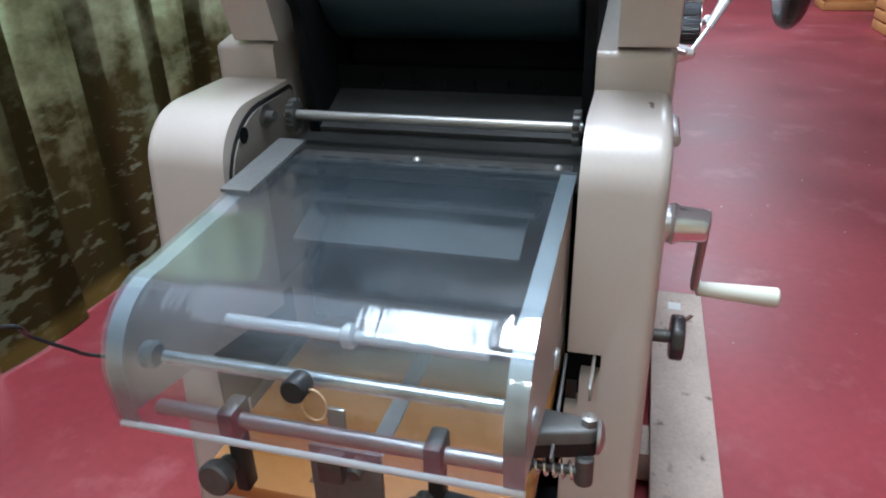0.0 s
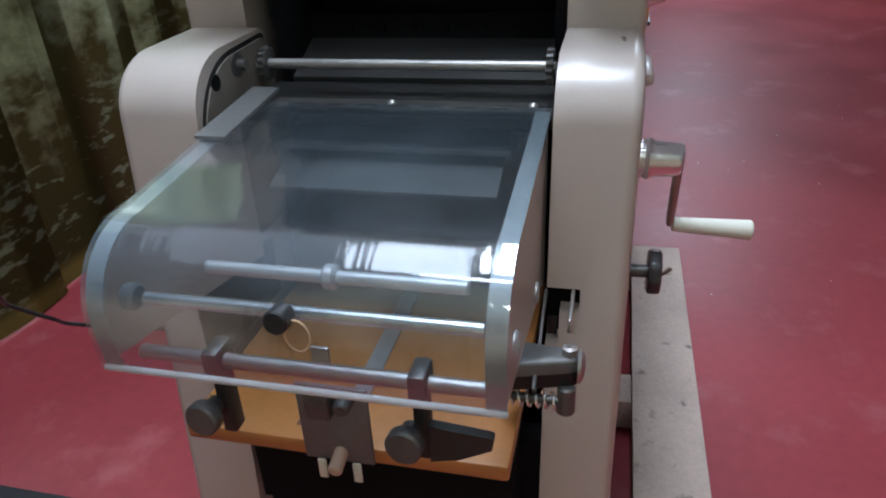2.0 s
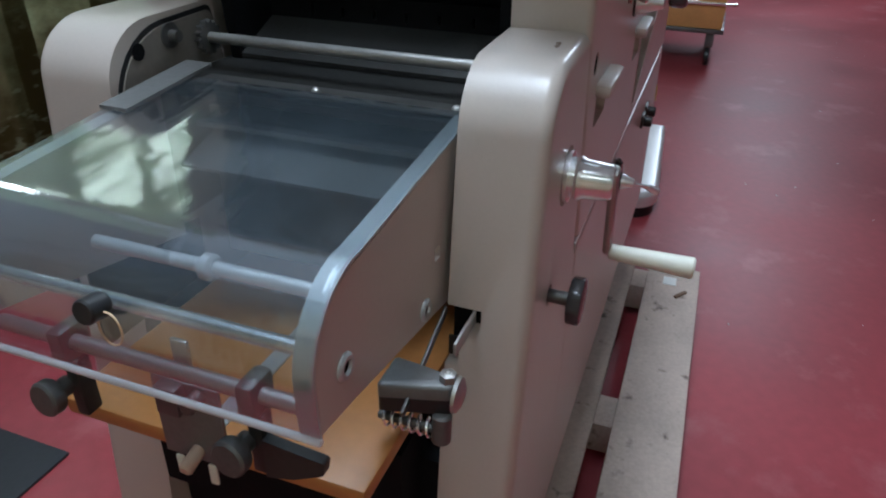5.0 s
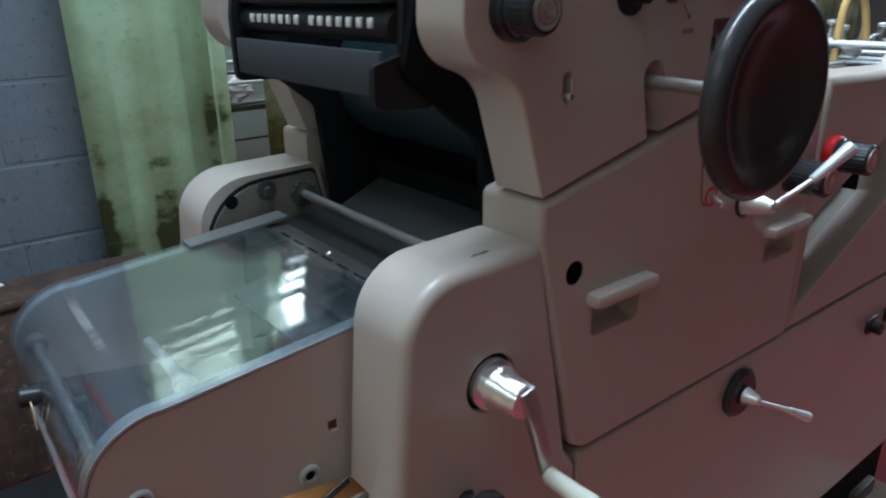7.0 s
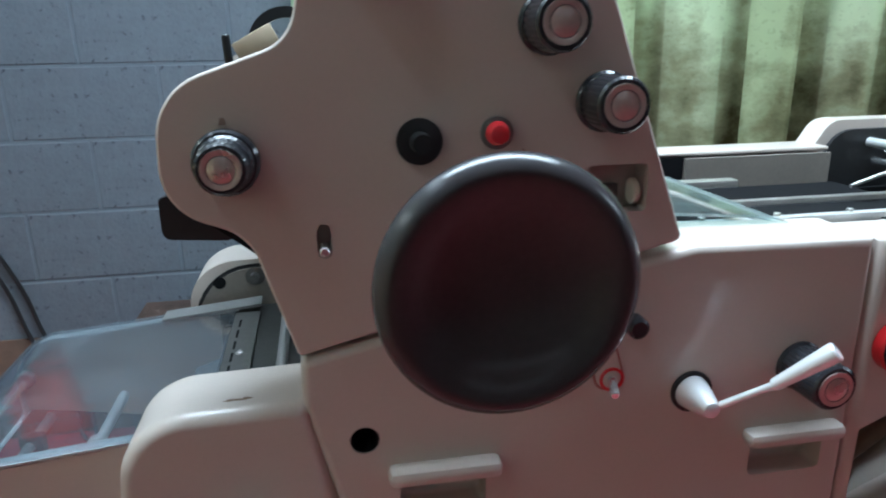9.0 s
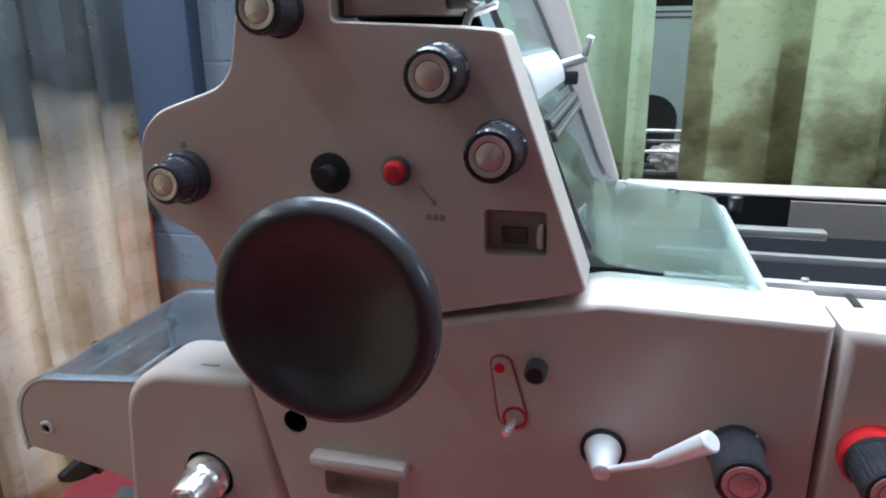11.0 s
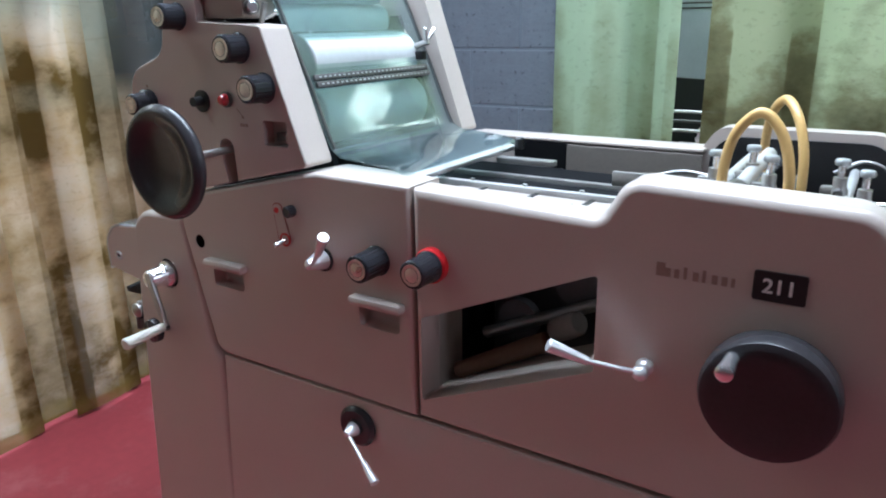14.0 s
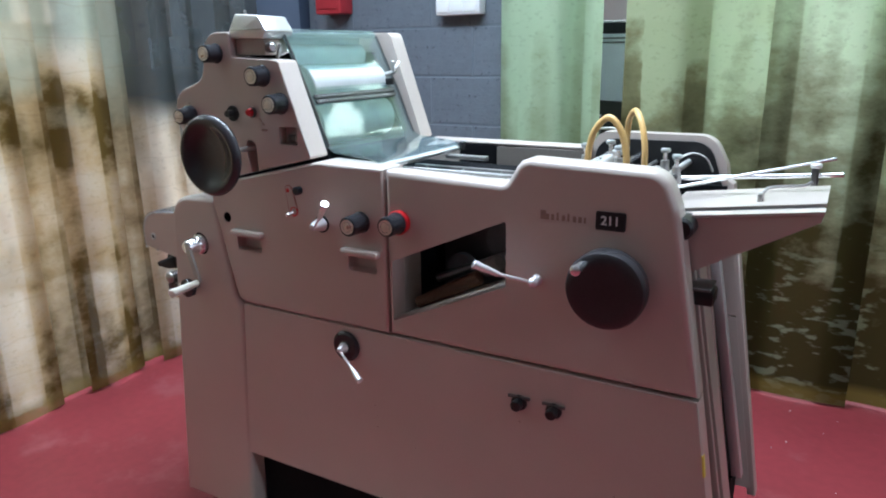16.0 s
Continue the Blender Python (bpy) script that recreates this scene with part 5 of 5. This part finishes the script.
# jogger clamps under the cover
def jogger(y, x=-0.1, tail=False):
    j = part("jogger_clamp", box(x - 0.011, x + 0.018, y - 0.0075, y + 0.0075, 0.792, 0.822, 0.004), DARKSTEEL, press, "grey cast clamp on the cross rod")
    part("post", box(x - 0.004, x + 0.012, y - 0.006, y + 0.006, 0.735, 0.79, 0.002), OILY, j)
    part("thumb_screw", lathe([(0, 0), (0.014, 0), (0.015, 0.002), (0.015, 0.01), (0.013, 0.012), (0, 0.0125)], (x - 0.016, y + 0.008, 0.765), (-1, 0.08, 0.1), 26), DARKSTEEL, j, "dark steel thumb screw")
    part("screw_neck", rod((x, y + 0.008, 0.765), (x - 0.018, y + 0.008, 0.765), 0.008), DARKSTEEL, j)
    if tail:
        web = prism(fillet([(y - 0.0065, 0.735, 0.0), (y - 0.03, 0.741, 0.012), (y - 0.056, 0.755, 0.003), (y - 0.058, 0.767, 0.003), (y - 0.0065, 0.772, 0.0)], 4), -x - 0.004, -x + 0.006, 0.002, 2)
        bmesh.ops.rotate(web, cent=(0, 0, 0), matrix=Matrix.Rotation(math.pi / 2, 3, "Z"), verts=web.verts)
        part("foot_arm", web, OILY, j, "tapered dark foot of the clamp")


jogger(0.325)
jogger(0.155, -0.1, True)
bk = part("stop_bracket", box(-0.075, -0.071, 0.21, 0.275, 0.688, 0.772, 0.001), CAST, press, "grey steel paper stop bracket")
part("slide", box(-0.088, -0.076, 0.24, 0.262, 0.745, 0.773, 0.002), DARKSTEEL, bk)
part("upright", box(-0.06, -0.056, 0.246, 0.262, 0.765, 0.8, 0.001), STEEL, bk)
part("adjuster", rod((-0.073, 0.228, 0.762), (-0.092, 0.228, 0.762), 0.007), DARKSTEEL, bk)
part("stop_pin", rod((-0.072, 0.24, 0.7), (-0.095, 0.24, 0.694), 0.0065), mat("tan_peg", (0.5, 0.34, 0.25), 0.6), bk)
for y in (0.226, 0.259):
    part("tab", box(-0.079, -0.076, y - 0.004, y + 0.004, 0.668, 0.69, 0.0012), CREAM, bk)
# tension arm with bolt and spring
def slab(pts, z0, z1, bevel):
    """A plate with outline pts in x and y, lying from z0 to z1, its top edge rounded."""
    own = prism(pts, -z1, -z0, bevel, 3)
    for v in own.verts:
        v.co = Vector((v.co.x, v.co.z, -v.co.y))
    return own


ARM = fillet([(0.024, 0.1, 0.004), (-0.018, 0.1, 0.004), (0.0, 0.038, 0.012), (0.016, 0.035, 0.012)], 5)
arm = part("tension_arm", slab(ARM, 0.744, 0.758, 0.006), CAST, press, "grey cast arm with a black underside")
part("arm_pad", slab([(x * 0.95, y) for x, y in ARM], 0.729, 0.7438, 0.0), BLACK, arm)
part("arm_bolt", lathe([(0, 0), (0.0075, 0), (0.0075, 0.008), (0.003, 0.009), (0, 0.005)], (0.008, 0.046, 0.757), (0, 0, 1), 6), STEEL, arm)
part("arm_end", lathe([(0, 0), (0.016, 0), (0.015, 0.003), (0.009, 0.006), (0, 0.007)], (0.006, 0.038, 0.747), (0, -1, 0), 24), STEEL, arm)
coil = [Vector((-0.005 + 0.0078 * math.cos(a), 0.1 - 0.00125 * a, 0.714 + 0.0078 * math.sin(a))) for a in [0.45 * k for k in range(80)]]
part("spring", tube(coil, 0.0014, 6), CHROME, arm, "steel coil spring")
part("spring_rod", rod((-0.005, 0.104, 0.714), (-0.005, 0.045, 0.714), 0.0042), DARKSTEEL, arm)
part("spring_nut", rod((-0.004, 0.047, 0.7), (-0.002, 0.047, 0.73), 0.0085), DARKSTEEL, arm)
arm.location = (0.006, 0.003, 0.007)
part("latch_plate", box(0.09, 0.0925, 0.066, 0.0765, 0.73, 0.752, 0.001), BLACK, press)
part("trip_bracket", box(0.035, 0.09, 0.05, 0.053, 0.772, 0.786, 0.001, None, None), STEEL, press)
part("trip_arm", box(-0.05, 0.06, 0.046, 0.049, -0.004, 0.004, 0.001, None, pose(0.03, 0.03, 0.762, 0, -22, 0)), DARKSTEEL, press)

# ---- loose things on the press ----
board = thing("stacking_board", (0.1, 0.25, 0.67), "varnished orange wooden paper stacking board in the delivery", "board")
bd = part("board", box(-0.058, 0.26, 0.093, 0.408, 0.672, 0.69, 0.003), PLY, board)
part("wear_mark", prism([(-0.04, 0.6895), (-0.02, 0.6895), (-0.02, 0.6903), (-0.04, 0.6903)], 0.292, 0.3), OLDWOOD, bd)
part("strap", box(-0.055, 0.25, 0.243, 0.262, 0.6902, 0.692), BAND, bd, "bare metal strip on the board")
for y in (0.175, 0.335):
    part("caster", lathe([(0, 0), (0.022, 0), (0.024, 0.004), (0.024, 0.012), (0.022, 0.016), (0, 0.016)], (0.0, y, 0.648), (0, 0, 1), 26), CREAM, board, "pale round runner under the board")
part("support_post", box(0.03, 0.09, 0.1, 0.4, 0.5, 0.645), NEAR_BLACK, press)
# black block painted in for the shade of the open well
part("front_apron", box(0.075, 0.1, 0.078, 0.422, 0.13, 0.6), NEAR_BLACK, press, "black block standing for the shaded open delivery well")

for k, (x, z, r) in enumerate(((0.84, 0.86, 0.035), (0.93, 0.93, 0.04), (1.0, 0.86, 0.03))):
    part("gear", lathe([(0, 0), (r * 0.4, 0), (r * 0.4, 0.01), (r, 0.012), (r, 0.03), (0, 0.03)], (x, 0.21 + 0.03 * k, z), (0, -1, 0), 28), CAST, press)
part("tie_bar", rod((0.79, 0.16, 0.835), (1.06, 0.2, 0.95), 0.01), STEEL, press)
part("side_frame", box(0.765, 1.06, 0.24, 0.246, 0.77, 1.04), DARKSTEEL, press)
part("drip_tray", box(0.77, 1.03, 0.115, 0.235, 0.7685, 0.774), OLDWOOD, press)

hammer = thing("hammer", (0.9, 0.16, 0.79), "old wooden-handled hammer lying in the feeder window", "hammer")
part("handle", rod((0.785, 0.08, 0.8), (0.93, 0.102, 0.876), 0.013, 14, None, 0.016), OLDWOOD, hammer)
part("head", lathe([(0, 0), (0.015, 0), (0.018, 0.004), (0.0195, 0.027), (0.018, 0.05), (0.015, 0.054), (0, 0.0545)], (0.932, 0.118, 0.888), (0.8, -0.28, 0.5), 22), mat("worn_mallet_wood", (0.2, 0.175, 0.155), 0.7, 0, 0.2, 20, 120, 0.1), hammer, "pale worn mallet head")

# ---- pallet ----
pal = thing("pallet", (0.7, 0.2, 0.0), "stained bare wooden pallet under the press", "pallet")
for k, y0 in enumerate((-0.2, -0.02, 0.16, 0.34, 0.52)):
    part("board", box(0.2, 1.455, y0, y0 + 0.14, 0.098, 0.12, 0.003), PALLET, pal)
for x0 in (0.21, 0.75, 1.345):
    part("bearer", box(x0, x0 + 0.1, -0.2, 0.66, 0.022, 0.0975, 0.003), PALLET, pal)
for y0 in (-0.2, 0.16, 0.52):
    part("runner", box(0.2, 1.455, y0, y0 + 0.12, 0.001, 0.0218, 0.002), PALLET, pal)
slip = thing("paper_slip", (1.36, -0.12, 0.1205), "small crumpled white paper slip on the pallet", "paper")
part("sheet", box(1.345, 1.385, -0.14, -0.105, 0.1203, 0.123, 0.0008, None, None), PAPER, slip)

# ---- things further off ----
mat_thing = thing("rubber_mat", (0.08, 1.1, 0.0), "black rubber mat lying on the red floor by the wall", "mat")
part("sheet", box(-0.2, 0.345, 1.03, 1.49, 0.0005, 0.009, 0.003), mat("black_rubber", (0.02, 0.021, 0.024), 0.6, 0, 0.3, 6, 90, 0.3, (0.06, 0.06, 0.062), 0.66), mat_thing)
cable = thing("power_cable", (0.4, 1.2, 0.01), "black power cable sagging from the wall to the press", "cable")
part("lead", tube(smooth_line([(0.25, 1.7, 0.3), (0.2, 1.3, 0.5), (0.25, 1.0, 0.583), (0.302, 1.0, 0.532), (0.371, 1.0, 0.46), (0.442, 1.0, 0.397), (0.6, 0.8, 0.3), (0.75, 0.51, 0.25)]), 0.004, 8), BLACK, cable)


def crate(x, y, w, d, h, n, m):
    c = thing("wooden_crate", (x, y, 0), "orange wooden crate on the floor", "crate", "stacked crates")
    for s in (0, 1):
        for k in range(n):
            part("slat", box(x, x + w, y + s * (d - 0.02), y + s * (d - 0.02) + 0.02, h * k / n + 0.005, h * (k + 0.86) / n, 0.003), m, c)
            part("slat", box(x + s * (w - 0.02), x + s * (w - 0.02) + 0.02, y + 0.021, y + d - 0.021, h * k / n + 0.005, h * (k + 0.86) / n, 0.003), m, c)
    part("base", box(x + 0.021, x + w - 0.021, y + 0.021, y + d - 0.021, 0.002, 0.02), m, c)
    return c


crate(8.7, -2.45, 0.5, 0.55, 0.32, 3, CARD)
crate(6.95, -2.7, 0.5, 0.6, 0.3, 3, CARD)
crate(3.2, 0.25, 0.6, 0.5, 0.42, 4, CARD)

trolley = thing("trolley", (4.6, 0.2, 0.0), "orange wooden box trolley with a dark frame on black casters", "trolley")
part("body", box(4.37, 5.0, -0.165, 0.5, 0.232, 0.5, 0.006), CARD, trolley)
part("frame", box(4.355, 5.015, -0.18, 0.515, 0.205, 0.231, 0.003), DARKSTEEL, trolley, "dark steel frame")
part("rim", box(4.35, 4.368, -0.23, 0.51, 0.375, 0.395, 0.003), CHROME, trolley, "bright metal rail")
for x, y in ((4.41, -0.105), (4.41, 0.44), (4.93, -0.105), (4.93, 0.44)):
    ca = part("caster", lathe([(0, 0), (0.05, 0), (0.056, 0.006), (0.056, 0.026), (0.05, 0.032), (0, 0.032)], (x, y + 0.016, 0.0565), (0, -1, 0), 26), BLACK, trolley, "black rubber caster")
    part("fork", box(x - 0.018, x + 0.018, y - 0.026, y + 0.026, 0.115, 0.2045, 0.004), DARKSTEEL, ca)

vac = thing("floor_appliance", (2.1, 0.07, 0.0), "rounded silver floor appliance with a black base on the floor", "appliance")
CAPS = [(2.07 + 0.105 * math.cos(radians(a)), 0.07 + 0.1 * math.sin(radians(a))) for a in range(90, 271, 15)] + [(2.52, 0.0), (2.52, 0.18)]
part("base", slab([(2.3 + (x - 2.3) * 0.96, 0.075 + (y - 0.075) * 0.92) for x, y in CAPS], 0.001, 0.045, 0.004), BLACK, vac)
shell = slab(CAPS, 0.0455, 0.1, 0.022)
for v in shell.verts:
    v.co.z += max(0.0, v.co.x - 2.1) * 0.22 * (1.0 if v.co.z > 0.06 else 0.0)
part("shell", shell, ALU, vac, "brushed silver shell")
part("recess", slab(fillet([(2.03, 0.03, 0.012), (2.1, 0.035, 0.012), (2.1, 0.105, 0.012), (2.03, 0.11, 0.012)], 4), 0.098, 0.1015, 0.001), CAST, vac)
stick = thing("wood_splinter", (1.26, -0.1, 0.121), "small dark wooden splinter lying on the pallet", "splinter")
part("chip_of_wood", box(-0.022, 0.022, -0.005, 0.005, 0.0003, 0.007, 0.0015, None, pose(1.3, -0.155, 0.12, 0, 0, -35)), OLDWOOD, stick)

for k in range(2):
    wc = thing("wall_cable", (-0.7 + 0.045 * k, 1.79, 0.37), "dark cable running slanting down the block wall", "cable", "cables on the wall")
    part("lead", tube(smooth_line([(-0.93 + 0.045 * k, 1.808, 0.95), (-0.754 + 0.045 * k, 1.803, 0.571), (-0.697 + 0.045 * k, 1.8, 0.369), (-0.6 + 0.045 * k, 1.79, 0.12), (-0.56 + 0.045 * k, 1.74, 0.009), (-0.42 + 0.045 * k, 1.7, 0.008)]), 0.007, 8), BLACK, wc)

# on the block wall
WALL_RED = mat("dull_red_paint", (0.36, 0.022, 0.03), 0.5, 0, 0.1, 8, 120, 0.04)
fire = thing("red_box", (-0.76, 1.78, 1.56), "bright red wall box on the block wall", "wall box")
part("case", box(-0.81, -0.65, 1.72, 1.8225, 1.527, 1.78, 0.01), WALL_RED, fire)
part("front", box(-0.79, -0.67, 1.714, 1.7195, 1.55, 1.76, 0.004), WALL_RED, fire)
sock = thing("switch_box", (-0.03, 1.79, 1.53), "white electrical switch box on the block wall", "switch box")
part("case", box(-0.135, 0.09, 1.755, 1.8225, 1.5, 1.62, 0.008), WHITE, sock)
for x0 in (-0.125, -0.055, 0.016):
    part("cover", box(x0, x0 + 0.062, 1.749, 1.7545, 1.512, 1.605, 0.003), PAPER, sock)
pipe = thing("wall_duct", (-1.01, 1.77, 0.5), "dark blue vertical duct on the block wall", "duct")
part("duct", box(-1.3, -0.93, 1.74, 1.8225, 0.7, 2.9, 0.006), mat("dark_blue_paint", (0.03, 0.045, 0.075), 0.6), pipe)
redbin = thing("red_bin", (-1.28, 1.6, 0.0), "orange-red plastic bin standing by the wall", "bin")
part("tub", prism(fillet([(-1.34, 0.002, 0.01), (-1.24, 0.002, 0.01), (-1.22, 0.65, 0.01), (-1.36, 0.65, 0.01)], 3), 1.66, 1.8, 0.02, 3, True), mat("orange_red_plastic", (0.5, 0.075, 0.035), 0.5), redbin)

# the rooms behind the curtains
shelf = thing("wooden_shelf", (-2.75, 0.2, 0.0), "pale wooden shelf with boxes behind the curtain", "shelf")
for z in (0.55, 1.05, 1.5):
    part("shelf_board", box(-2.95, -2.55, -1.6, 1.5, z, z + 0.03, 0.003), CARD, shelf)
for y in (-1.55, -0.1, 1.43):
    part("upright", box(-2.95, -2.55, y, y + 0.05, 0.002, 1.9, 0.003), PALLET, shelf)
rbox = random.Random(11)
y = -1.4
while y < 1.2:
    w = rbox.uniform(0.2, 0.4)
    h = rbox.uniform(0.15, 0.32)
    c = thing("cardboard_box", (-2.7, y + w / 2, 1.08), "tan cardboard box on the shelf", "box", "boxes on the shelf")
    part("carton", box(-2.92, -2.58, y, y + w, 1.081, 1.081 + h, 0.004), CARD if rbox.random() < 0.6 else WHITE, c)
    y += w + rbox.uniform(0.05, 0.25)
cab = thing("white_cabinet", (0.8, 2.75, 0.0), "white metal cabinet behind the curtain", "cabinet")
part("body", box(0.2, 1.15, 2.5, 3.0, 0.002, 1.418, 0.01), mat("pale_blue_white_enamel", (0.6, 0.67, 0.7), 0.5), cab)
for z in (0.62, 1.372, 1.393):
    part("seam", box(0.22, 1.13, 2.4955, 2.4995, z, z + 0.007, 0.001), DARKSTEEL, cab, "dark narrow seam")
prn = thing("copier", (0.6, 2.7, 1.42), "black office printer on the cabinet", "printer")
part("case", box(0.3, 0.9, 2.505, 2.9, 1.4185, 1.472, 0.008), BLACK, prn)
part("lid", box(0.31, 0.89, 2.51, 2.89, 1.4725, 1.484, 0.004), WHITE, prn)
chair = thing("office_chair", (0.55, 2.15, 0.0), "black padded office chair standing behind the curtain", "chair")
part("backrest", prism(fillet([(0.36, 0.86, 0.04), (0.76, 0.86, 0.04), (0.78, 1.1, 0.09), (0.34, 1.12, 0.09)], 6), 2.12, 2.17, 0.018, 3, True), BLACK, chair)
part("back_post", box(0.54, 0.58, 2.171, 2.19, 0.45, 0.95, 0.004), DARKSTEEL, chair)
part("seat", box(0.34, 0.78, 2.0, 2.42, 0.44, 0.5, 0.02), BLACK, chair)
part("column", rod((0.56, 2.21, 0.06), (0.56, 2.21, 0.44), 0.025), DARKSTEEL, chair)
part("foot_ring", lathe([(0.02, 0), (0.26, 0), (0.26, 0.03), (0.02, 0.05)], (0.56, 2.21, 0.003), (0, 0, 1), 24, None, True), DARKSTEEL, chair)
rack = thing("metal_rack", (0.75, 2.0, 0.0), "dark metal rack with pale rods behind the curtain", "rack")
for x in (0.58, 0.98):
    part("post", box(x, x + 0.025, 1.93, 1.955, 0.002, 1.06, 0.002), DARKSTEEL, rack)
for k, z in enumerate((0.86, 0.93, 0.965, 1.0)):
    part("bar", rod((0.59, 1.94, z), (0.99, 1.94, z), 0.006), ALU if k % 2 else DARKSTEEL, rack)
part("tray", box(0.59, 0.99, 1.96, 2.2, 0.83, 0.85, 0.003), DARKSTEEL, rack)
cloth = thing("cloth_bundle", (0.78, 1.9, 0.9), "crumpled white and pink cloth lying on the rack", "cloth")
own = bmesh.new()
bmesh.ops.create_icosphere(own, subdivisions=4, radius=1)
for v in own.verts:
    n3 = noise.noise(v.co * 2.3) * 0.35 + noise.noise(v.co * 5.5) * 0.2
    v.co = Vector((0.76 + v.co.x * 0.075 * (1 + n3), 2.02 + v.co.y * 0.05 * (1 + n3), 0.9 + max(-0.9, v.co.z * (1 + n3)) * 0.05))
part("cloth", own, mat("white_pink_cloth", (0.75, 0.66, 0.66), 0.9, 0, 0.2, 14, 60, 0.3, (0.65, 0.35, 0.38), 0.62), cloth)

BOXWOOD = mat("dirty_crumbly_wood", (0.062, 0.036, 0.027), 0.85, 0, 0.6, 16, 70, 0.6, (0.15, 0.11, 0.085), 0.58)
wbox = thing("wooden_box", (0.02, 1.65, 0.0), "rough dark brown wooden box against the wall", "box")
part("side", box(-0.285, 0.3, 1.5, 1.52, 0.003, 0.49, 0.004), BOXWOOD, wbox)
part("side", box(-0.285, 0.3, 1.64, 1.66, 0.003, 0.49, 0.004), BOXWOOD, wbox)
part("end", box(-0.285, -0.265, 1.521, 1.639, 0.003, 0.49, 0.004), BOXWOOD, wbox)
part("end", box(0.28, 0.3, 1.521, 1.639, 0.003, 0.49, 0.004), BOXWOOD, wbox)
part("lid", box(-0.29, 0.305, 1.49, 1.665, 0.4905, 0.51, 0.004), BOXWOOD, wbox)
scrap = thing("paper_scrap", (-0.073, 1.63, 0.51), "torn pale paper scrap lying on the wooden box", "paper")
part("sheet", box(-0.016, 0.016, -0.009, 0.009, 0.0008, 0.003, 0.0008, None, pose(-0.073, 1.63, 0.51, 8, 0, 14)), PAPER, scrap)
lump = bmesh.new()
bmesh.ops.create_icosphere(lump, subdivisions=3, radius=1.0)
for v in lump.verts:
    d = noise.noise(v.co * 2.2) * 0.3
    v.co = Vector((-0.086 + v.co.x * 0.013 * (1 + d), 1.56 + v.co.y * 0.011 * (1 + d), 0.5105 + max(-0.8, v.co.z * (1 + d)) * 0.01 + 0.008))
wad = thing("paper_wad", (-0.086, 1.56, 0.51), "small crumpled white paper wad on the wooden box", "paper")
part("wad", lump, PAPER, wad)

# small chips and grime where the enamel is knocked
CHIP = mat("bare_chip", (0.2, 0.13, 0.09), 0.7, 0, 0.3, 60, 200)
crnd = random.Random(21)


def chip(x, y, z, dx, dy, dz, s):
    own = bmesh.new()
    n = 7
    a0 = crnd.uniform(0, 6)
    u, v = Vector(dx), Vector(dy)
    ring = []
    for k in range(n):
        r = s * crnd.uniform(0.5, 1.2)
        a = a0 + 2 * math.pi * k / n
        ring.append(own.verts.new(Vector((x, y, z)) + u * r * 1.8 * math.cos(a) + v * r * math.sin(a) + Vector(dz) * 0.0004))
    own.faces.new(ring)
    bmesh.ops.solidify(own, geom=list(own.faces), thickness=0.0003)
    part("chip", own, CHIP, press)


for k in range(6):
    chip(0.19 + 0.022 * crnd.random(), 0.0185 + 0.004 * crnd.random(), 1.0003, (1, 0, 0.02), (0, 1, 0), (0, 0, 1), crnd.uniform(0.0012, 0.0034))
for k in range(7):
    chip(0.82 + 0.2 * crnd.random(), 0.02 + 0.03 * crnd.random(), 1.1015, (1, 0, 0), (0, 1, 0), (0, 0, 1), crnd.uniform(0.0007, 0.002))
for k in range(10):
    chip(0.35 + 0.95 * crnd.random(), -0.0002, 0.42 + 0.3 * crnd.random(), (1, 0, 0), (0, 0, 1), (0, -1, 0), crnd.uniform(0.0006, 0.0014))

# pale grit on the floor
grit = bmesh.new()
grnd = random.Random(8)
for k in range(48):
    x, y = (grnd.uniform(0.4, 6.0), grnd.uniform(-2.0, -0.25)) if k % 3 else (grnd.uniform(1.4, 2.6), grnd.uniform(0.7, 1.6))
    s = grnd.uniform(0.002, 0.005)
    box(x, x + s * grnd.uniform(0.6, 1.6), y, y + s, 0.0005, 0.0022, 0, grit)
g_ob = finish("floor_grit", grit, PAPER)
tagged(g_ob, "scattered pale grit and paper crumbs on the red floor", "grit", "", "stuff")
